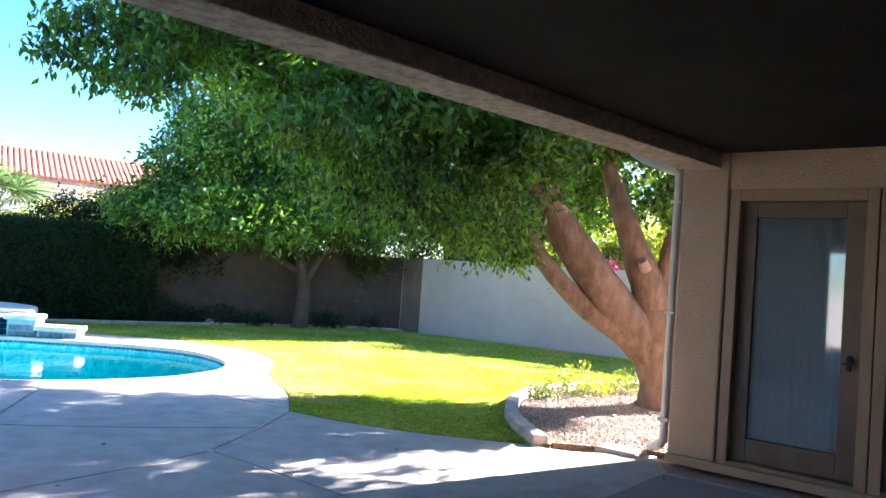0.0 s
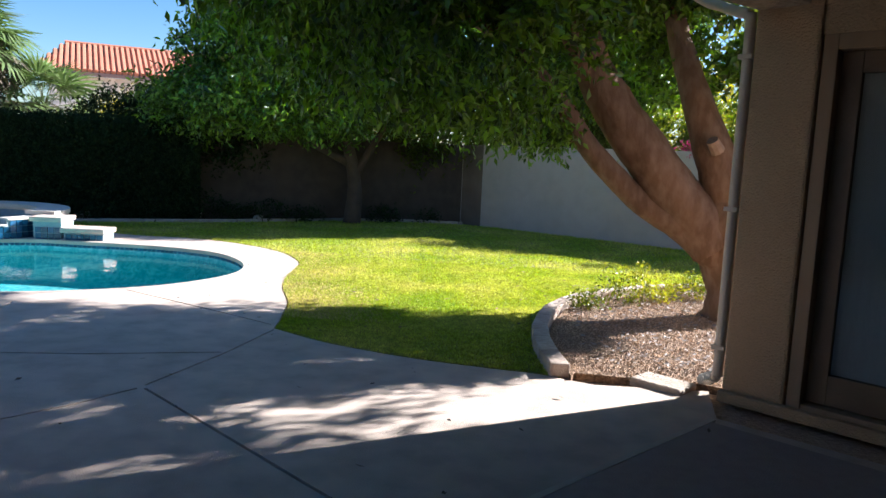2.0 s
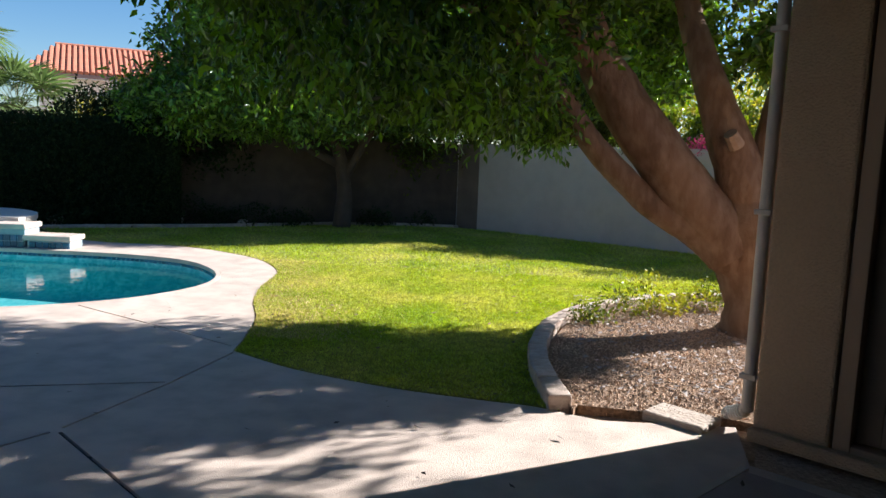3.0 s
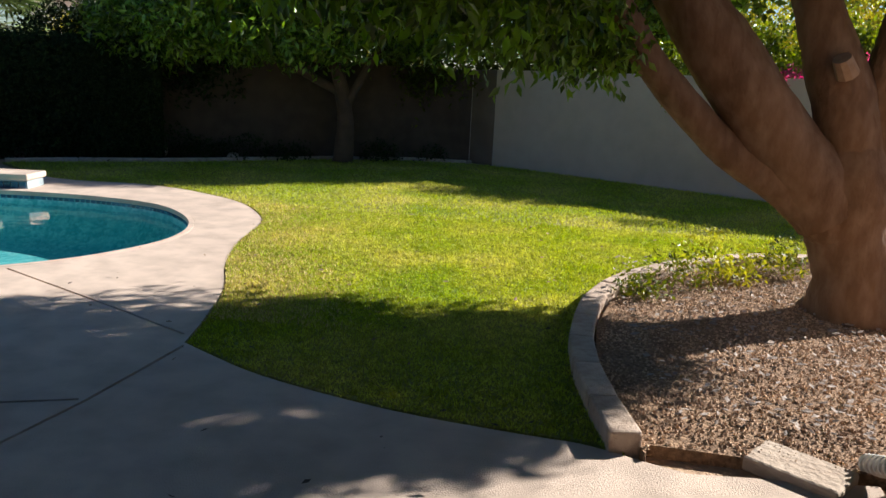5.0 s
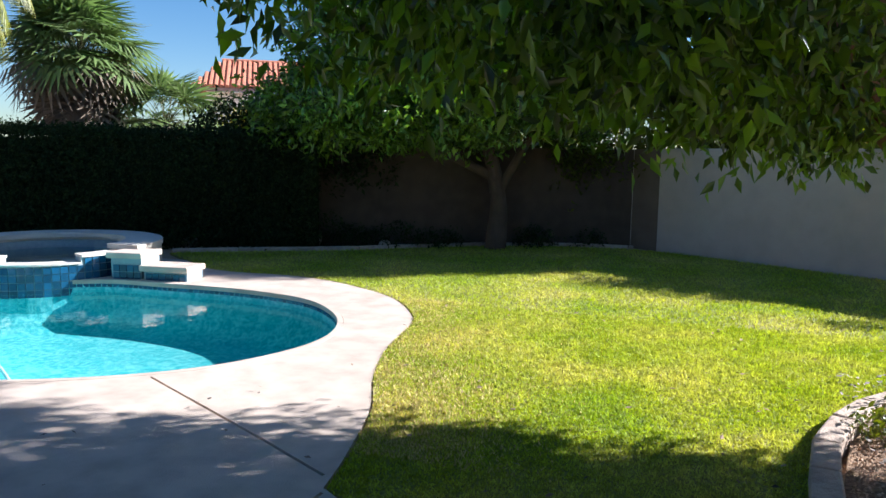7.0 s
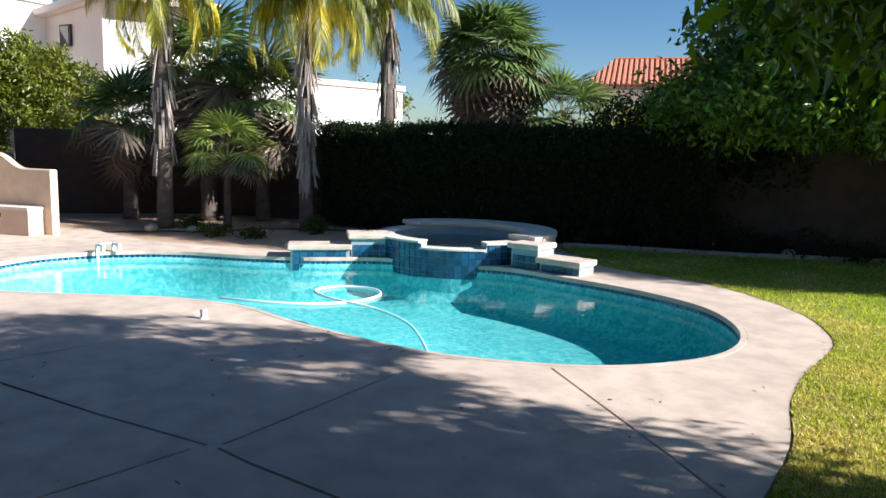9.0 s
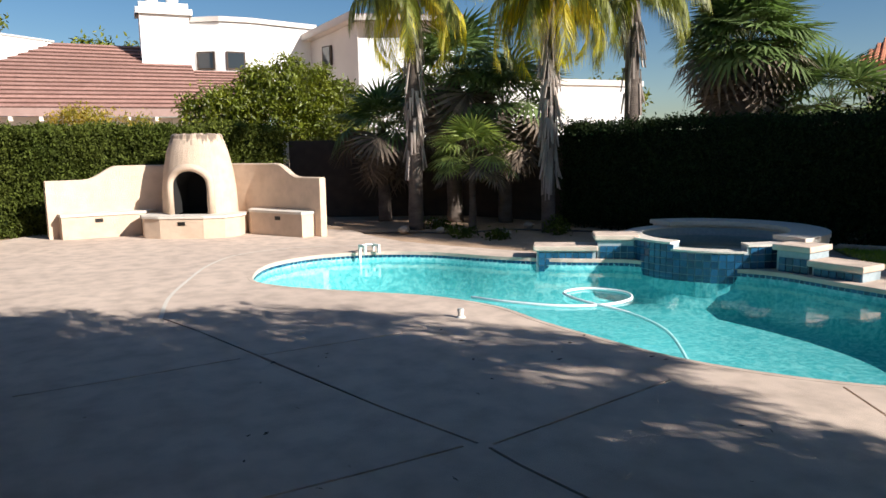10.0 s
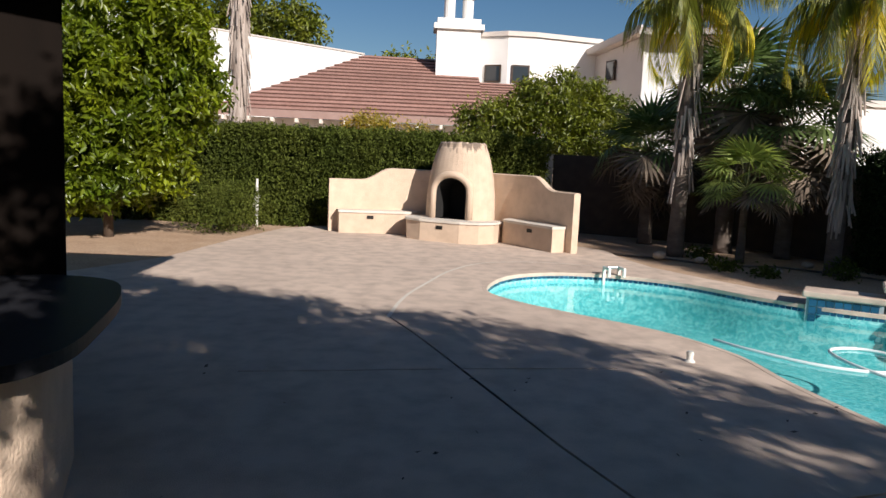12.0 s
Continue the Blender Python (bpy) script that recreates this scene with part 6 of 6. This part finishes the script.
# distant trees
rngd = random.Random(7)
for (x, y, z, r, sc) in ((-62, 3, 8.4, 3.0, 1), (-60, 6, 8.0, 2.6, 1), (-45, -16, 6.5, 4.2, 1), (-52, 24, 6.0, 3.0, 1), (-48, 38, 5.0, 3.5, 1), (-8, 46, 6.0, 5.0, 1), (10, 34, 6.0, 5.0, 1), (22, 24, 6.0, 5.0, 1), (30, 12, 6, 5, 1), (-49.5, -3.2, 10.0, 2.2, 1), (-50, -6.5, 10.8, 2.4, 1)):
    bushy("far_tree", "distant rounded green tree beyond the houses", "tree", (x, y), [(0, 0, z - 1, r, r, r * 0.7), (r * 0.6, r * 0.3, z, r * 0.6, r * 0.6, r * 0.5)], 380, M["leaf2"], 10, 0.38, 0.6, 70 + int(abs(x)), [[(0, 0, 0, 0.25), (0, 0, z - 1, 0.15)]])
feather_palm("tall_palm", "tall palm with a pale trunk beyond the citrus tree", (-20.5, 0.45), 7.6, 0.2, 20, 1.7, 81, M["frond"], boots=260, boot_z=1.5, trunk="dry")

# ---- barbecue counter and screen ----
bq = thing("barbecue_counter", "stuccoed barbecue counter with dark rounded granite top", "barbecue counter", (-3.05, 3.81, 0.0))


def shifted(pts, dx=3.05, dy=-3.81):
    return [(x + dx, y + dy) for x, y in pts]


part("base", sheet(shifted([(-2.4, 3.445), (-3.05, 3.74), (-3.3, 3.76), (-4.3, 3.42), (-4.4, 2.8), (-2.75, 2.8)]), [], 0.865, 0.0), M["kiva"], bq, "tan stucco base")
TOP = smooth_loop(shifted([(-2.86, 3.72), (-2.86, 3.86), (-3.1, 3.94), (-3.45, 3.90), (-4.1, 3.75), (-4.5, 3.5), (-4.55, 2.9), (-4.4, 2.7), (-3.4, 2.75), (-3.0, 3.2)]), 5)
part("countertop", sheet(TOP, [], 0.925, 0.868), M["granite"], bq, "dark polished countertop")
grill = thing("built_in_grill", "black built-in gas grill with a steel handle and round knobs", "grill", (-2.89, 3.705, 0.0), math.degrees(math.atan2(-0.41, 0.91)))
part("control_panel", B(0.0, 0.56, 0.0, 0.09, 0.825, 1.115, bevel=0.015), M["black"], grill, "black control panel")
bm = bmesh.new()
tube(bm, [(-0.01, 0.07, 1.13, 0.012), (0.56, 0.07, 1.13, 0.012)], 10)
part("handle", bm, M["steel"], grill, "steel handle bar", smooth=True)
part("lid", B(0.02, 0.5, -0.5, -0.02, 0.93, 1.22, bevel=0.08), M["black"], grill, "black domed lid")
for x in (0.23, 0.46):
    bm = bmesh.new()
    tube(bm, [(x, 0.09, 0.985, 0.038), (x, 0.105, 0.985, 0.036), (x, 0.11, 0.985, 0.028)], 18)
    kn = part("knob", bm, M["steel"], grill, "round steel-ringed knob", smooth=True)
    bm = bmesh.new()
    tube(bm, [(x, 0.108, 0.985, 0.02), (x, 0.14, 0.985, 0.018)], 12)
    part("grip", bm, M["black"], kn, "", smooth=True)

ms = tagged(new("wall_screen"), "dark patio post and slatted timber screen", "screen wall", kind="structure")
ms.matrix_basis = pose(-4.60, 3.26, 0.0, 0, 0, -65)
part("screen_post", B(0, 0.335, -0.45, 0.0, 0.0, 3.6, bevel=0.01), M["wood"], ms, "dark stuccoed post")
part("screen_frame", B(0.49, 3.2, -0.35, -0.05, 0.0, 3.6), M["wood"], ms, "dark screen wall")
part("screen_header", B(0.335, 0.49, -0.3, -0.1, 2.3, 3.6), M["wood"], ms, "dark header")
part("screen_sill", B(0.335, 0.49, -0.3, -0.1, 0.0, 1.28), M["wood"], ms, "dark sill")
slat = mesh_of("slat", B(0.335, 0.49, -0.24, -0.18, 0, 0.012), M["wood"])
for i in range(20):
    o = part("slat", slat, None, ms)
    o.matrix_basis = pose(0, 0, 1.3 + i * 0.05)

# ---- rocks, gravel and small plants in the tree bed ----
def rock(at, r, seed, label):
    bm = bmesh.new()
    bmesh.ops.create_icosphere(bm, subdivisions=2, radius=1.0)
    for v in bm.verts:
        k = 1 + 0.25 * noise.noise(v.co * 1.2 + Vector((seed, 0, 0)))
        v.co = Vector((v.co.x * r * 1.25 * k, v.co.y * r * 0.9 * k, v.co.z * r * 0.65 * k))
    ob = new("rock", mesh_of("rock", bm, M["boulder"], True))
    ob.matrix_basis = pose(at[0], at[1], 0.03 + r * 0.3, 0, 0, seed * 50)
    return tagged(ob, label, "rock", group="rocks in the tree bed")


rock((3.52, 10.0), 0.11, 1, "tan rounded boulder beside the trunk")
rock((3.78, 9.8), 0.07, 2, "small brown rounded rock beside the trunk")
rock((-8.4, 15.6), 0.2, 3, "brown boulder at the back of the lawn")
rock((-2.2, 19.0), 0.22, 4, "brown boulder under the back wall")

rngg = np.random.default_rng(5)
npeb = 52000
PX = rngg.uniform((0.95, 7.0), (5.2, 11.6), (npeb, 2))
bed = in_poly([(1.1, 7.12), (2.3, 7.0), (5.2, 6.0), (5.2, 11.6)] + [(x + 0.1, y - 0.08) for x, y in PLANTER[::-1][1:]])
PX = PX[bed(PX)]
oct_v = np.array([(1, 0, 0), (-1, 0, 0), (0, 1, 0), (0, -1, 0), (0, 0, 1), (0, 0, -0.6)])
oct_f = [(0, 2, 4), (2, 1, 4), (1, 3, 4), (3, 0, 4)]
V_, F_ = [], []
for p in PX:
    s3 = rngg.uniform(0.004, 0.0115) * rngg.uniform(0.6, 1.3, 3)
    a = rngg.uniform(0, 6.28)
    c, s = math.cos(a), math.sin(a)
    q = len(V_)
    for v in oct_v * s3:
        V_.append((p[0] + v[0] * c - v[1] * s, p[1] + v[0] * s + v[1] * c, 0.034 + v[2]))
    F_ += [tuple(q + i for i in f) for f in oct_f]
setting("gravel", raw_mesh("gravel", V_, F_, M["stone"]), None, "loose tan crushed stone and dry leaf litter", "gravel", kind="stuff")

for i, (x, y, r, h) in enumerate(((1.75, 10.05, 0.32, 0.3), (2.2, 10.3, 0.25, 0.22), (1.35, 9.6, 0.22, 0.16), (2.55, 10.6, 0.3, 0.25), (4.1, 10.9, 0.35, 0.14), (1.95, 10.2, 0.3, 0.42), (2.8, 10.75, 0.25, 0.3))):
    rngp = np.random.default_rng(90 + i)
    ob = thing("ground_cover", "straggly low green plant at the edge of the tree bed", "plant", (x, y, 0.03), group="low plants in the tree bed")
    P_ = blob_points(rngp, [(0, 0, h * 0.5, r, r, h * 0.6)], 60, 0.0)
    P_[:, 2] = np.abs(P_[:, 2])
    part("foliage", leaves("foliage", P_, 5, 0.05, 0.07, M["ylw"] if i % 2 else M["leaf2"], 91 + i), None, ob)

# pipe stand, irrigation hose, rocks and fallen leaves
ps = thing("pipe_stand", "white plastic pipe stand with a small valve beside the hedge", "garden pipe", (-16.75, 1.75, -0.03))
bm = bmesh.new()
tube(bm, [(0, 0, 0, 0.035), (0, 0, 0.55, 0.035), (0, 0, 0.56, 0.06), (0, 0, 0.7, 0.06), (0, 0, 0.71, 0.03), (0, 0, 1.05, 0.028)], 12)
part("pipe", bm, M["white"], ps, "white plastic pipe")
bm = bmesh.new()
tube(bm, [(0, 0, 0.5, 0.02), (0.12, -0.04, 0.5, 0.02), (0.16, -0.05, 0.44, 0.022)], 8)
part("valve", bm, M["white"], ps, "small valve")
ih = thing("irrigation_hose", "thin brown irrigation hose lying on the planting strip", "hose", (-13.2, 10.6, -0.01))
bm = bmesh.new()
tube(bm, smooth_line([(-0.9, -1.6, 0, 0.018), (-0.4, -0.7, 0.01, 0.018), (0.1, 0.1, 0.0, 0.018), (0.2, 1.0, 0.02, 0.018), (0.6, 1.8, 0.0, 0.018), (1.2, 2.4, 0.0, 0.018)], 6), 8)
part("tube", bm, M["ptrunk"], ih, smooth=True)
for i, (x, y, r) in enumerate(((-13.6, 9.7, 0.13), (-13.1, 12.2, 0.1), (-12.2, 11.2, 0.08), (-13.2, 10.3, 0.09), (-14.8, 10.9, 0.12), (-7.6, 16.2, 0.16), (-6.6, 16.8, 0.22), (-5.2, 17.0, 0.12))):
    rock((x, y), r, 10 + i, "brown rounded rock on the bare soil")
for i, (x, y, r, h) in enumerate(((-12.6, 10.5, 0.3, 0.18), (-12.0, 10.9, 0.25, 0.14), (-14.2, 10.7, 0.3, 0.2), (-12.0, 12.2, 0.25, 0.3), (-6.9, 15.9, 0.45, 0.55), (-7.9, 15.6, 0.5, 0.7), (-5.0, 17.2, 0.5, 0.5), (-1.8, 18.9, 0.4, 0.35), (-6.3, 16.7, 0.5, 0.6), (-4.3, 17.5, 0.5, 0.35), (-2.7, 18.3, 0.4, 0.4), (-5.7, 16.9, 0.4, 0.4))):
    rngp = np.random.default_rng(120 + i)
    ob = thing("ground_cover", "straggly dark green plant on bare soil", "plant", (x, y, -0.02), group="low plants along the back strip")
    P_ = blob_points(rngp, [(0, 0, h * 0.5, r, r, h * 0.6)], int(60 + 120 * h), 0.0)
    P_[:, 2] = np.abs(P_[:, 2])
    part("foliage", leaves("foliage", P_, 5, 0.07, 0.08, M["ivy"] if h > 0.3 else M["hedge"], 121 + i), None, ob)
rngf = np.random.default_rng(77)
P_ = np.c_[rngf.uniform((-6.5, 3.5), (2.0, 9.0), (260, 2)), np.full(260, 0.014)]
P2 = np.c_[rngf.uniform((-3, 7.5), (4.5, 13), (160, 2)), np.full(160, 0.03)]
P3 = np.c_[rngf.uniform((1.2, 7.3), (4.5, 11.0), (1500, 2)), np.full(1500, 0.055)]


def flat_leaves(name, pts, size, seed, material, label):
    rng = np.random.default_rng(seed)
    V_, F_ = [], []
    for p in pts:
        a = rng.uniform(0, 6.28)
        l = size * rng.uniform(0.6, 1.3)
        d, s_ = np.array((math.cos(a), math.sin(a), 0)), np.array((-math.sin(a), math.cos(a), 0))
        q = len(V_)
        V_ += [p - d * l / 2, p + s_ * l * 0.22 + (0, 0, rng.uniform(0.002, 0.012)), p + d * l / 2 + (0, 0, rng.uniform(0, 0.015)), p - s_ * l * 0.22]
        F_ += [(q, q + 1, q + 2), (q, q + 2, q + 3)]
    setting(name, raw_mesh(name, V_, F_, material), None, label, "fallen leaves", kind="stuff")


flat_leaves("fallen_leaves_deck", P_[:90], 0.045, 1, M["ptrunk"], "dry fallen leaves scattered on the deck")
flat_leaves("fallen_leaves_lawn", P2, 0.05, 2, M["cutwood"], "dry fallen leaves on the lawn")
flat_leaves("leaf_litter", P3, 0.055, 3, M["dry"], "dry leaf litter on the gravel")
